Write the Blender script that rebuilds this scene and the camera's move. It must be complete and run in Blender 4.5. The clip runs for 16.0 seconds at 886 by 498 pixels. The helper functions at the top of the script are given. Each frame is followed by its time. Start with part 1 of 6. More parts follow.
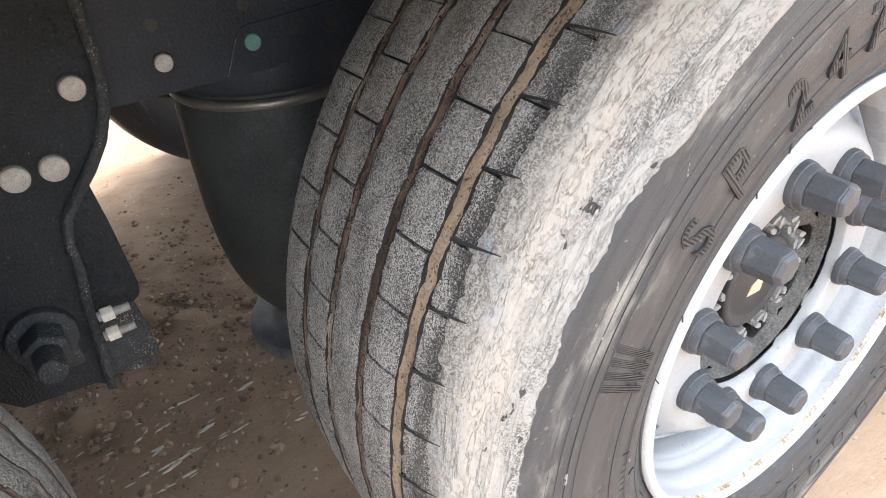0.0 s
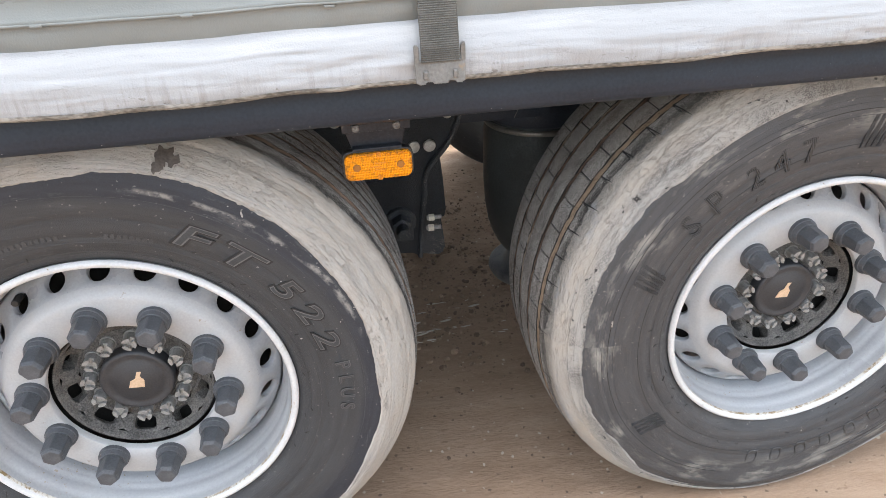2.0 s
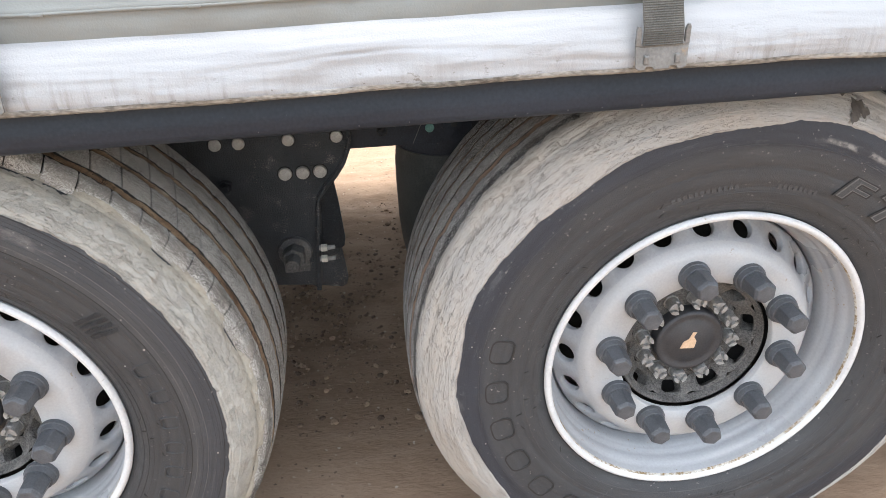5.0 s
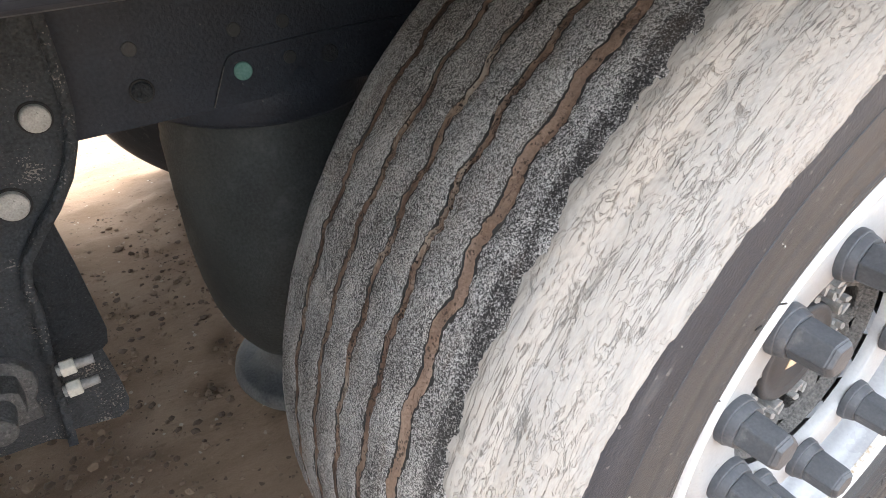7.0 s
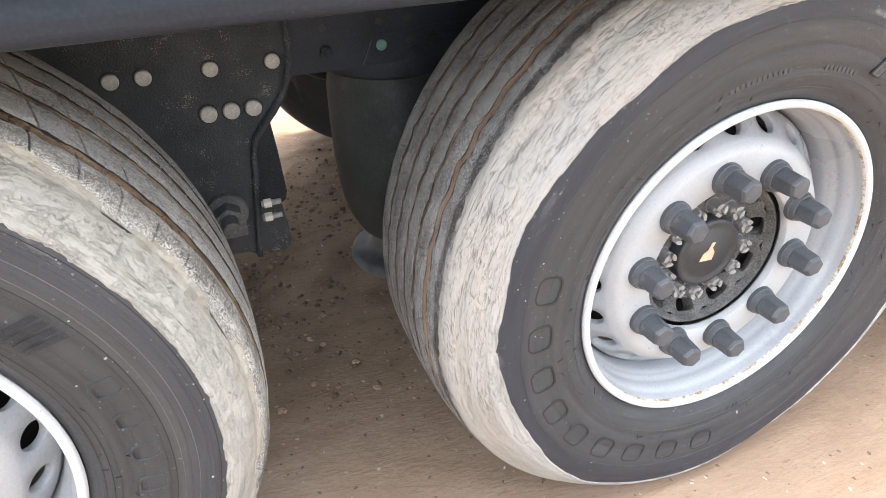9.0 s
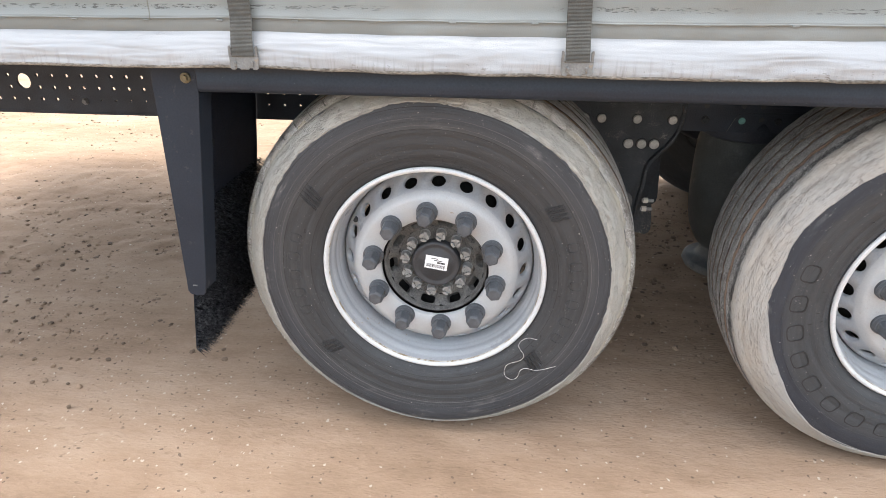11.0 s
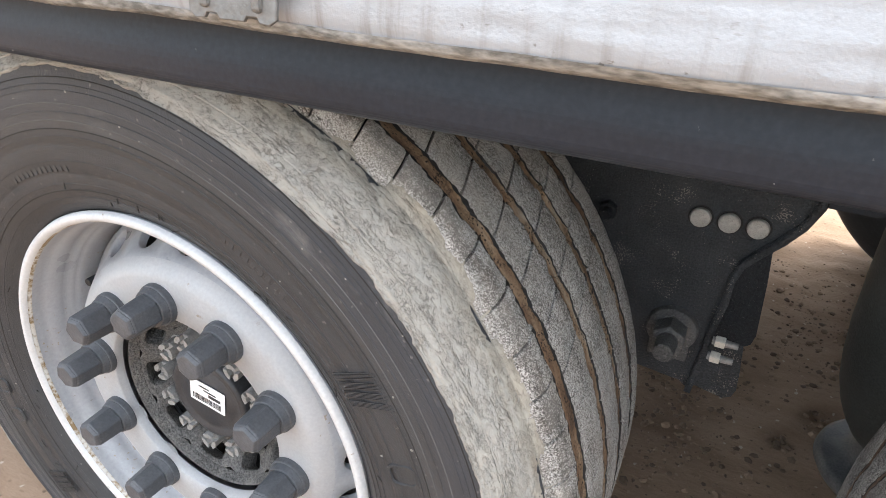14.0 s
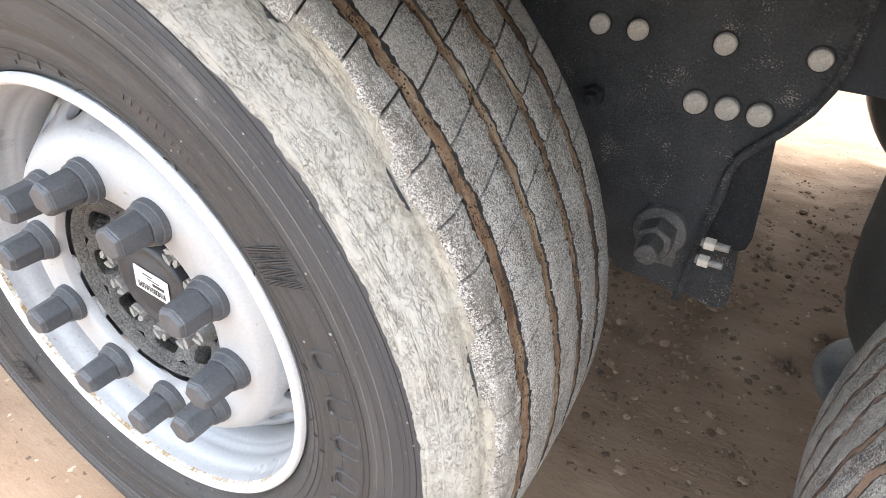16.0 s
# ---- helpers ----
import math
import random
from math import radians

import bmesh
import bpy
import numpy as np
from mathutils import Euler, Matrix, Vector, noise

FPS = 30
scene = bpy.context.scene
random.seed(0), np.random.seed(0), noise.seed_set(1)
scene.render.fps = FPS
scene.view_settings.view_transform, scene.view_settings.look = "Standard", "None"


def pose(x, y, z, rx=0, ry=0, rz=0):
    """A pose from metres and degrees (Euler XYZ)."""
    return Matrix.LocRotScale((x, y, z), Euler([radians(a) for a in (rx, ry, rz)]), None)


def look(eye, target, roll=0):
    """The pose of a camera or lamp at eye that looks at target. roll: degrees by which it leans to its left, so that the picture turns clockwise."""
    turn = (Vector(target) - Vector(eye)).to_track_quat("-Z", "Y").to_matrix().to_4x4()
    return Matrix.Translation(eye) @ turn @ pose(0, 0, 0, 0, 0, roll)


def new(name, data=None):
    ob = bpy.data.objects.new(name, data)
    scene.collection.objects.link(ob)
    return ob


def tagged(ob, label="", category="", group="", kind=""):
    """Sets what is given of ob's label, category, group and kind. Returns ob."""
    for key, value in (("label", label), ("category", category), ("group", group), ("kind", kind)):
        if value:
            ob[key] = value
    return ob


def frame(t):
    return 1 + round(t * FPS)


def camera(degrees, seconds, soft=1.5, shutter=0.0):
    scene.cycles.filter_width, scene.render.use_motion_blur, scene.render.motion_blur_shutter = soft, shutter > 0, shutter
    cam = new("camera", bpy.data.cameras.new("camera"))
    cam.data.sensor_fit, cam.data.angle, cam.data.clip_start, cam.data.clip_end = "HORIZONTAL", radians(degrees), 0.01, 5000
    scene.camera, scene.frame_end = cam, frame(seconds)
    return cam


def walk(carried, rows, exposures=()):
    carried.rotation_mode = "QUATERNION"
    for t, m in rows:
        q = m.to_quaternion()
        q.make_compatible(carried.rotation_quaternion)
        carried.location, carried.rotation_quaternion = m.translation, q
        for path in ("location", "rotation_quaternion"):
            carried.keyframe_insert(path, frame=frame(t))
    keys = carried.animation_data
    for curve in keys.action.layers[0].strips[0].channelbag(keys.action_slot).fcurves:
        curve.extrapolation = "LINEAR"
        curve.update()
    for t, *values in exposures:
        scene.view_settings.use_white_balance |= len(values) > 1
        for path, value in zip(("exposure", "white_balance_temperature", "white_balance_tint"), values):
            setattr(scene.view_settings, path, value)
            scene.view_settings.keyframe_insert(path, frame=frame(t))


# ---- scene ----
cam = camera(67.5, 16.0, soft=0.5)
SKY, SUN = 0.195, 0.25
EXPOSURES = [(0.0, 2.88), (0.5, 2.9), (1.0, 2.85), (1.5, 2.25), (2.0, 2.12), (3.0, 2.14), (4.7, 2.15), (6.8, 2.75), (8.2, 2.93), (10.3, 2.1), (11.0, 2.06), (12.0, 1.99), (13.0, 2.07), (13.5, 2.02), (14.5, 2.58), (15.0, 2.72), (16.0, 2.85)]
PATH = [
    (0, (0.626, -0.285, 1.056), (1.516, 1.118, -0.058), -4.4),
    (0.5, (0.581, -0.346, 1.091), (1.474, 1.064, -0.011), -4.2),
    (1, (0.523, -0.485, 1.178), (1.375, 0.991, 0.131), -3.3),
    (1.5, (0.515, -0.722, 1.26), (1.069, 0.9, 0.229), -3.0),
    (2, (0.434, -0.98, 1.336), (0.69, 0.729, 0.33), -2.5),
    (2.5, (0.255, -1.201, 1.347), (0.444, 0.552, 0.403), -2.0),
    (3, (0.199, -1.356, 1.361), (0.047, 0.401, 0.419), -1.6),
    (3.5, (0.063, -1.408, 1.35), (-0.129, 0.354, 0.423), -1.6),
    (4, (-0.21, -1.372, 1.335), (-0.324, 0.402, 0.417), -2.3),
    (4.5, (-0.422, -1.155, 1.306), (-0.52, 0.625, 0.399), -2.6),
    (4.7, (-0.492, -1.065, 1.303), (-0.51, 0.714, 0.388), -2.7),
    (6.8, (-0.644, -0.213, 1.051), (0.25, 1.216, -0.025), -2.6),
    (7, (-0.648, -0.21, 1.049), (0.257, 1.215, -0.024), -2.5),
    (7.5, (-0.68, -0.234, 1.04), (0.198, 1.203, -0.038), -1.9),
    (8, (-0.741, -0.294, 1.04), (0.058, 1.176, -0.056), -1.5),
    (8.2, (-0.763, -0.342, 1.049), (0.028, 1.133, -0.046), -1.4),
    (10.3, (-0.887, -1.368, 1.35), (-0.774, 0.383, 0.391), -1.0),
    (10.5, (-0.971, -1.439, 1.359), (-0.924, 0.323, 0.413), -0.6),
    (11, (-1.085, -1.544, 1.381), (-1.313, 0.233, 0.491), -0.4),
    (11.5, (-1.077, -1.515, 1.377), (-1.374, 0.265, 0.514), -0.5),
    (12, (-0.996, -1.368, 1.359), (-1.395, 0.365, 0.444), -0.3),
    (12.5, (-0.865, -1.162, 1.322), (-1.393, 0.499, 0.341), -0.1),
    (13, (-0.784, -0.921, 1.273), (-1.376, 0.693, 0.251), 0.4),
    (13.5, (-0.744, -0.652, 1.243), (-1.409, 0.964, 0.269), 0.6),
    (14, (-0.706, -0.448, 1.159), (-1.501, 1.125, 0.216), 1.3),
    (14.5, (-0.661, -0.326, 1.083), (-1.501, 1.187, 0.08), 0.7),
    (15, (-0.64, -0.306, 1.067), (-1.452, 1.158, -0.027), 0.7),
    (15.5, (-0.642, -0.328, 1.059), (-1.454, 1.108, -0.072), 1.1),
    (16, (-0.643, -0.368, 1.074), (-1.463, 1.067, -0.052), 1.1),
]
walk(cam, [(t, look(eye, target, roll)) for t, eye, target, roll in PATH], EXPOSURES)

# ---- sky and sun: bright overcast ----
world = bpy.data.worlds.new("sky")
scene.world = world
world.use_nodes = True
wn = world.node_tree
sky = wn.nodes.new("ShaderNodeTexSky")
sky.sky_type, sky.sun_disc = "NISHITA", False
sky.sun_elevation, sky.sun_rotation = radians(82), radians(-14)
sky.air_density, sky.dust_density, sky.ozone_density = 1.0, 4.0, 0.6
sat = wn.nodes.new("ShaderNodeHueSaturation")
sat.inputs["Saturation"].default_value = 0.55
wn.links.new(sky.outputs[0], sat.inputs["Color"])
tint = wn.nodes.new("ShaderNodeMix")
tint.data_type, tint.blend_type = "RGBA", "MULTIPLY"
tint.inputs["Factor"].default_value = 1.0
tint.inputs[7].default_value = (1.0, 1.0, 0.955, 1)
wn.links.new(sat.outputs[0], tint.inputs[6])
wn.links.new(tint.outputs[2], wn.nodes["Background"].inputs["Color"])
wn.nodes["Background"].inputs["Strength"].default_value = SKY
sun_data = bpy.data.lights.new("sun", "SUN")
sun_data.energy, sun_data.angle, sun_data.color = SUN, radians(60), (1.0, 0.985, 0.93)
sun = new("sun", sun_data)
sun.matrix_world = look((-0.3, 1.2, 8.0), (0, 0, 0))


# ---- materials ----
def material(name, dark, light, scale=30.0, fine=300.0, rough=0.7, metal=0.0, bump=0.15, bump_scale=200.0, low=0.35, high=0.65, dust=None, dust_amount=0.0, dust_scale=12.0, spread=0.12, gloss_var=0.1, mix=0.45, bump_deep=0.004, speckle=None, speckle_scale=700.0, speckle_level=0.62, speckle_wide=12.0, spec=0.5):
    """Two-scale noise colour between dark and light, fine grain, an optional layer of dust, bump from the fine grain."""
    m = bpy.data.materials.new(name)
    m.use_nodes = True
    n, l = m.node_tree.nodes, m.node_tree.links
    b = n["Principled BSDF"]
    co = n.new("ShaderNodeTexCoord")
    vec = co.outputs["Object"]
    big = n.new("ShaderNodeTexNoise")
    big.inputs["Scale"].default_value, big.inputs["Detail"].default_value = scale, 6
    small = n.new("ShaderNodeTexNoise")
    small.inputs["Scale"].default_value, small.inputs["Detail"].default_value = fine, 3
    l.new(vec, big.inputs["Vector"])
    l.new(vec, small.inputs["Vector"])
    mixn = n.new("ShaderNodeMix")
    mixn.inputs["Factor"].default_value = mix
    l.new(big.outputs["Fac"], mixn.inputs[2])
    l.new(small.outputs["Fac"], mixn.inputs[3])
    ramp = n.new("ShaderNodeValToRGB")
    ramp.color_ramp.elements[0].position, ramp.color_ramp.elements[0].color = low, (*dark, 1)
    ramp.color_ramp.elements[1].position, ramp.color_ramp.elements[1].color = high, (*light, 1)
    l.new(mixn.outputs[0], ramp.inputs[0])
    out = ramp.outputs[0]
    if dust:
        dn = n.new("ShaderNodeTexNoise")
        dn.inputs["Scale"].default_value, dn.inputs["Detail"].default_value, dn.inputs["Roughness"].default_value = dust_scale, 8, 0.65
        l.new(vec, dn.inputs["Vector"])
        dr = n.new("ShaderNodeMapRange")
        dr.inputs["From Min"].default_value, dr.inputs["From Max"].default_value = 0.62 - dust_amount * 0.4, 0.62 - dust_amount * 0.4 + spread
        l.new(dn.outputs["Fac"], dr.inputs["Value"])
        cm = n.new("ShaderNodeMix")
        cm.data_type = "RGBA"
        l.new(dr.outputs[0], cm.inputs["Factor"])
        l.new(out, cm.inputs[6])
        cm.inputs[7].default_value = (*dust, 1)
        out = cm.outputs[2]
    if speckle:
        # grains of another colour, thick in some areas and sparse in others
        grain = n.new("ShaderNodeTexNoise")
        grain.inputs["Scale"].default_value, grain.inputs["Detail"].default_value = speckle_scale, 2
        l.new(co.outputs["Object"], grain.inputs["Vector"])
        wide = n.new("ShaderNodeTexNoise")
        wide.inputs["Scale"].default_value, wide.inputs["Detail"].default_value = speckle_wide, 5
        l.new(vec, wide.inputs["Vector"])
        add = n.new("ShaderNodeMath")
        add.operation = "ADD"
        l.new(grain.outputs["Fac"], add.inputs[0])
        l.new(wide.outputs["Fac"], add.inputs[1])
        sm = n.new("ShaderNodeMapRange")
        sm.inputs["From Min"].default_value, sm.inputs["From Max"].default_value = 0.5 + speckle_level, 0.55 + speckle_level
        l.new(add.outputs[0], sm.inputs["Value"])
        gm = n.new("ShaderNodeMix")
        gm.data_type = "RGBA"
        l.new(sm.outputs[0], gm.inputs["Factor"])
        l.new(out, gm.inputs[6])
        gm.inputs[7].default_value = (*speckle, 1)
        out = gm.outputs[2]
    l.new(out, b.inputs["Base Color"])
    rr = n.new("ShaderNodeMapRange")
    rr.inputs["To Min"].default_value, rr.inputs["To Max"].default_value = rough - gloss_var, min(1.0, rough + gloss_var)
    l.new(big.outputs["Fac"], rr.inputs["Value"])
    l.new(rr.outputs[0], b.inputs["Roughness"])
    b.inputs["Metallic"].default_value = metal
    b.inputs["Specular IOR Level"].default_value = spec
    if bump:
        bn = n.new("ShaderNodeTexNoise")
        bn.inputs["Scale"].default_value, bn.inputs["Detail"].default_value = bump_scale, 4
        l.new(vec, bn.inputs["Vector"])
        bp = n.new("ShaderNodeBump")
        bp.inputs["Strength"].default_value, bp.inputs["Distance"].default_value = bump, bump_deep
        l.new(bn.outputs["Fac"], bp.inputs["Height"])
        l.new(bp.outputs[0], b.inputs["Normal"])
    return m


class Graph:
    """Short spelling for a material's nodes."""

    def __init__(self, name):
        self.mat = bpy.data.materials.new(name)
        self.mat.use_nodes = True
        self.n, self.l = self.mat.node_tree.nodes, self.mat.node_tree.links
        self.b = self.n["Principled BSDF"]
        self.place = self.n.new("ShaderNodeTexCoord").outputs["Object"]

    def wire(self, value, socket):
        if isinstance(value, bpy.types.NodeSocket):
            self.l.new(value, socket)
        else:
            socket.default_value = value

    def math(self, op, a, b=0.0, c=0.0):
        m = self.n.new("ShaderNodeMath")
        m.operation = op
        for k, v in enumerate((a, b, c)):
            self.wire(v, m.inputs[k])
        return m.outputs[0]

    def ring(self):
        """Coordinates round the axle: way along the tread, distance across it, radius."""
        sep = self.n.new("ShaderNodeSeparateXYZ")
        self.l.new(self.place, sep.inputs[0])
        along = self.math("MULTIPLY", self.math("ARCTAN2", sep.outputs["Z"], sep.outputs["X"]), 0.5)
        radius = self.math("SQRT", self.math("ADD", self.math("POWER", sep.outputs["X"], 2.0), self.math("POWER", sep.outputs["Z"], 2.0)))
        made = self.n.new("ShaderNodeCombineXYZ")
        for k, v in enumerate((along, sep.outputs["Y"], radius)):
            self.l.new(v, made.inputs[k])
        return made.outputs[0]

    def axis(self, vec, k):
        sep = self.n.new("ShaderNodeSeparateXYZ")
        self.l.new(vec, sep.inputs[0])
        return sep.outputs[k]

    def scaled(self, vec, factors):
        m = self.n.new("ShaderNodeMapping")
        m.inputs["Scale"].default_value = factors
        self.l.new(vec, m.inputs["Vector"])
        return m.outputs[0]

    def noise(self, vec, scale, detail=4, rough=0.5, warp=0.0):
        t = self.n.new("ShaderNodeTexNoise")
        for key, v in (("Scale", scale), ("Detail", detail), ("Roughness", rough), ("Distortion", warp)):
            t.inputs[key].default_value = v
        self.l.new(vec, t.inputs["Vector"])
        return t.outputs["Fac"]

    def grains(self, vec, scale):
        """Random value for each grain, and the distance from its middle."""
        t = self.n.new("ShaderNodeTexVoronoi")
        t.inputs["Scale"].default_value = scale
        self.l.new(vec, t.inputs["Vector"])
        sep = self.n.new("ShaderNodeSeparateColor")
        self.l.new(t.outputs["Color"], sep.inputs[0])
        return sep.outputs[0], t.outputs["Distance"]

    def net(self, vec, scale, warp, width):
        """Thin lines between uneven cells."""
        push = self.n.new("ShaderNodeTexNoise")
        push.inputs["Scale"].default_value, push.inputs["Detail"].default_value = scale * 0.8, 3
        self.l.new(vec, push.inputs["Vector"])
        add = self.n.new("ShaderNodeVectorMath")
        add.operation = "MULTIPLY_ADD"
        add.inputs[1].default_value = (warp, warp, warp)
        self.l.new(push.outputs["Color"], add.inputs[0])
        self.l.new(vec, add.inputs[2])
        t = self.n.new("ShaderNodeTexVoronoi")
        t.feature = "DISTANCE_TO_EDGE"
        t.inputs["Scale"].default_value = scale
        self.l.new(add.outputs[0], t.inputs["Vector"])
        return self.step(t.outputs["Distance"], width, width * 0.3)

    def step(self, value, low, high):
        m = self.n.new("ShaderNodeMapRange")
        m.inputs["From Min"].default_value, m.inputs["From Max"].default_value = low, high
        self.wire(value, m.inputs["Value"])
        return m.outputs[0]

    def ramp(self, value, *stops):
        r = self.n.new("ShaderNodeValToRGB")
        e = r.color_ramp.elements
        while len(e) < len(stops):
            e.new(0.5)
        for q, (pos, col) in zip(e, stops):
            q.position, q.color = pos, (*col, 1)
        self.wire(value, r.inputs[0])
        return r.outputs[0]

    def mix(self, fac, a, b, blend="MIX"):
        m = self.n.new("ShaderNodeMix")
        m.data_type, m.blend_type = "RGBA", blend
        self.wire(fac, m.inputs["Factor"])
        for v, k in ((a, 6), (b, 7)):
            self.wire(v if isinstance(v, bpy.types.NodeSocket) else (*v, 1), m.inputs[k])
        return m.outputs[2]

    def lines(self, value, width):
        """Thin lines where a noise crosses its middle value."""
        return self.step(self.math("ABSOLUTE", self.math("SUBTRACT", value, 0.5)), width, 0.0)

    def finish(self, colour, rough=0.9, height=None, deep=0.002, strength=1.0, spec=0.25):
        self.wire(colour, self.b.inputs["Base Color"])
        self.wire(rough, self.b.inputs["Roughness"])
        self.b.inputs["Specular IOR Level"].default_value = spec
        if height is not None:
            bp = self.n.new("ShaderNodeBump")
            bp.inputs["Strength"].default_value, bp.inputs["Distance"].default_value = strength, deep
            self.l.new(height, bp.inputs["Height"])
            self.l.new(bp.outputs[0], self.b.inputs["Normal"])
        return self.mat


def rubber_material(name, inner, outer, split, dust, smear, level, spec=0.35, arc=None):
    """Sidewall rubber: greyer near the rim, cleaner outside, scuffed round the tyre, smeared with dried dirt."""
    g = Graph(name)
    ring = g.ring()
    radius = g.axis(ring, 2)
    longer, drawn = g.scaled(ring, (0.08, 1, 1)), g.scaled(ring, (0.3, 1, 1))
    wander = g.math("MULTIPLY_ADD", g.noise(drawn, 16, 5, 0.6), 0.05, -0.025)
    colour = g.mix(g.step(g.math("ADD", radius, wander), split - 0.010, split + 0.010), inner, outer)
    colour = g.mix(1.0, colour, g.ramp(g.noise(longer, 75, 5, 0.6), (0.32, (0.80, 0.80, 0.81)), (0.68, (1.12, 1.115, 1.11))), "MULTIPLY")
    patches = g.step(g.noise(drawn, 24, 7, 0.66), level, level + 0.14)
    near_edge = g.math("MULTIPLY", g.step(radius, 0.385, 0.430), g.step(radius, 0.49, 0.46))
    colour = g.mix(g.math("MULTIPLY", g.math("MULTIPLY", patches, near_edge), smear), colour, dust)
    scuff = g.math("MULTIPLY", g.lines(g.noise(longer, 120, 4, 0.55), 0.006), g.step(g.noise(drawn, 45, 4), 0.54, 0.64))
    colour = g.mix(g.math("MULTIPLY", scuff, 0.30), colour, dust)
    one, _ = g.grains(g.place, 420)
    colour = g.mix(g.math("MULTIPLY", g.step(one, 0.993, 0.997), 0.4), colour, dust)
    if arc:
        # a thin smear of pale dirt drawn along part of the tyre, between two angles
        middle, start, end = arc
        off = g.math("ABSOLUTE", g.math("SUBTRACT", g.math("ADD", radius, g.math("MULTIPLY", wander, 0.5)), middle))
        way = g.math("MULTIPLY", g.axis(ring, 0), 2.0)
        held = g.math("MULTIPLY", g.step(way, radians(start), radians(start + 8)), g.step(way, radians(end), radians(end - 8)))
        held = g.math("MULTIPLY", held, g.step(g.noise(g.scaled(ring, (0.6, 1, 1)), 55, 5, 0.65), 0.44, 0.60))
        colour = g.mix(g.math("MULTIPLY", g.math("MULTIPLY", g.step(off, 0.006, 0.0015), held), 0.75), colour, dust)
    fine = g.noise(g.place, 520, 4, 0.6)
    colour = g.mix(0.5, colour, g.ramp(fine, (0.35, (0.72, 0.72, 0.72)), (0.65, (1.12, 1.12, 1.12))), "MULTIPLY")
    return g.finish(colour, g.math("MULTIPLY_ADD", patches, 0.3, 0.44), g.math("ADD", fine, g.math("MULTIPLY", g.noise(longer, 160, 3), 0.8)), 0.0012, 0.8, spec)


def tread_material(name, dark, middle, light, patch, cell, pale=0.5, band=None, brown=0.5):
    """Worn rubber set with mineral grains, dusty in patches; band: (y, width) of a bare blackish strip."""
    g = Graph(name)
    ring = g.ring()
    one, far = g.grains(g.place, cell)
    two, _ = g.grains(g.place, cell * 0.52)
    mixed = g.math("MULTIPLY_ADD", two, 0.35, g.math("MULTIPLY", one, 0.65))
    wide = g.noise(g.scaled(ring, (0.5, 1, 1)), 34, 6, 0.6)
    mixed = g.math("ADD", mixed, g.math("MULTIPLY", g.math("SUBTRACT", wide, 0.5), 0.7))
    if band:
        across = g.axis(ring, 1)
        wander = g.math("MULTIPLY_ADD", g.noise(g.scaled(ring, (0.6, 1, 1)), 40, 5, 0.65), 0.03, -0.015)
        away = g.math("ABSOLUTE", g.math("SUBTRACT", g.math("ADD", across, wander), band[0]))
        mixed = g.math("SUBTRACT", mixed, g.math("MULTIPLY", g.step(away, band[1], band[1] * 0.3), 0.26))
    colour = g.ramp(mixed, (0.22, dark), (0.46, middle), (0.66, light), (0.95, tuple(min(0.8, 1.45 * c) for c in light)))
    spread = g.noise(g.scaled(ring, (0.35, 1, 1)), 16, 6, 0.65)
    colour = g.mix(g.math("MULTIPLY", g.step(spread, 0.46, 0.72), pale), colour, patch)
    stain = g.noise(g.scaled(ring, (0.3, 1, 1)), 44, 5, 0.6)
    colour = g.mix(g.math("MULTIPLY", g.step(stain, 0.56, 0.70), brown), colour, (0.17, 0.125, 0.09))
    height = g.math("MULTIPLY_ADD", one, 0.8, g.math("MULTIPLY", far, -0.6))
    return g.finish(colour, 0.9, height, 0.0016, 1.0, 0.3)


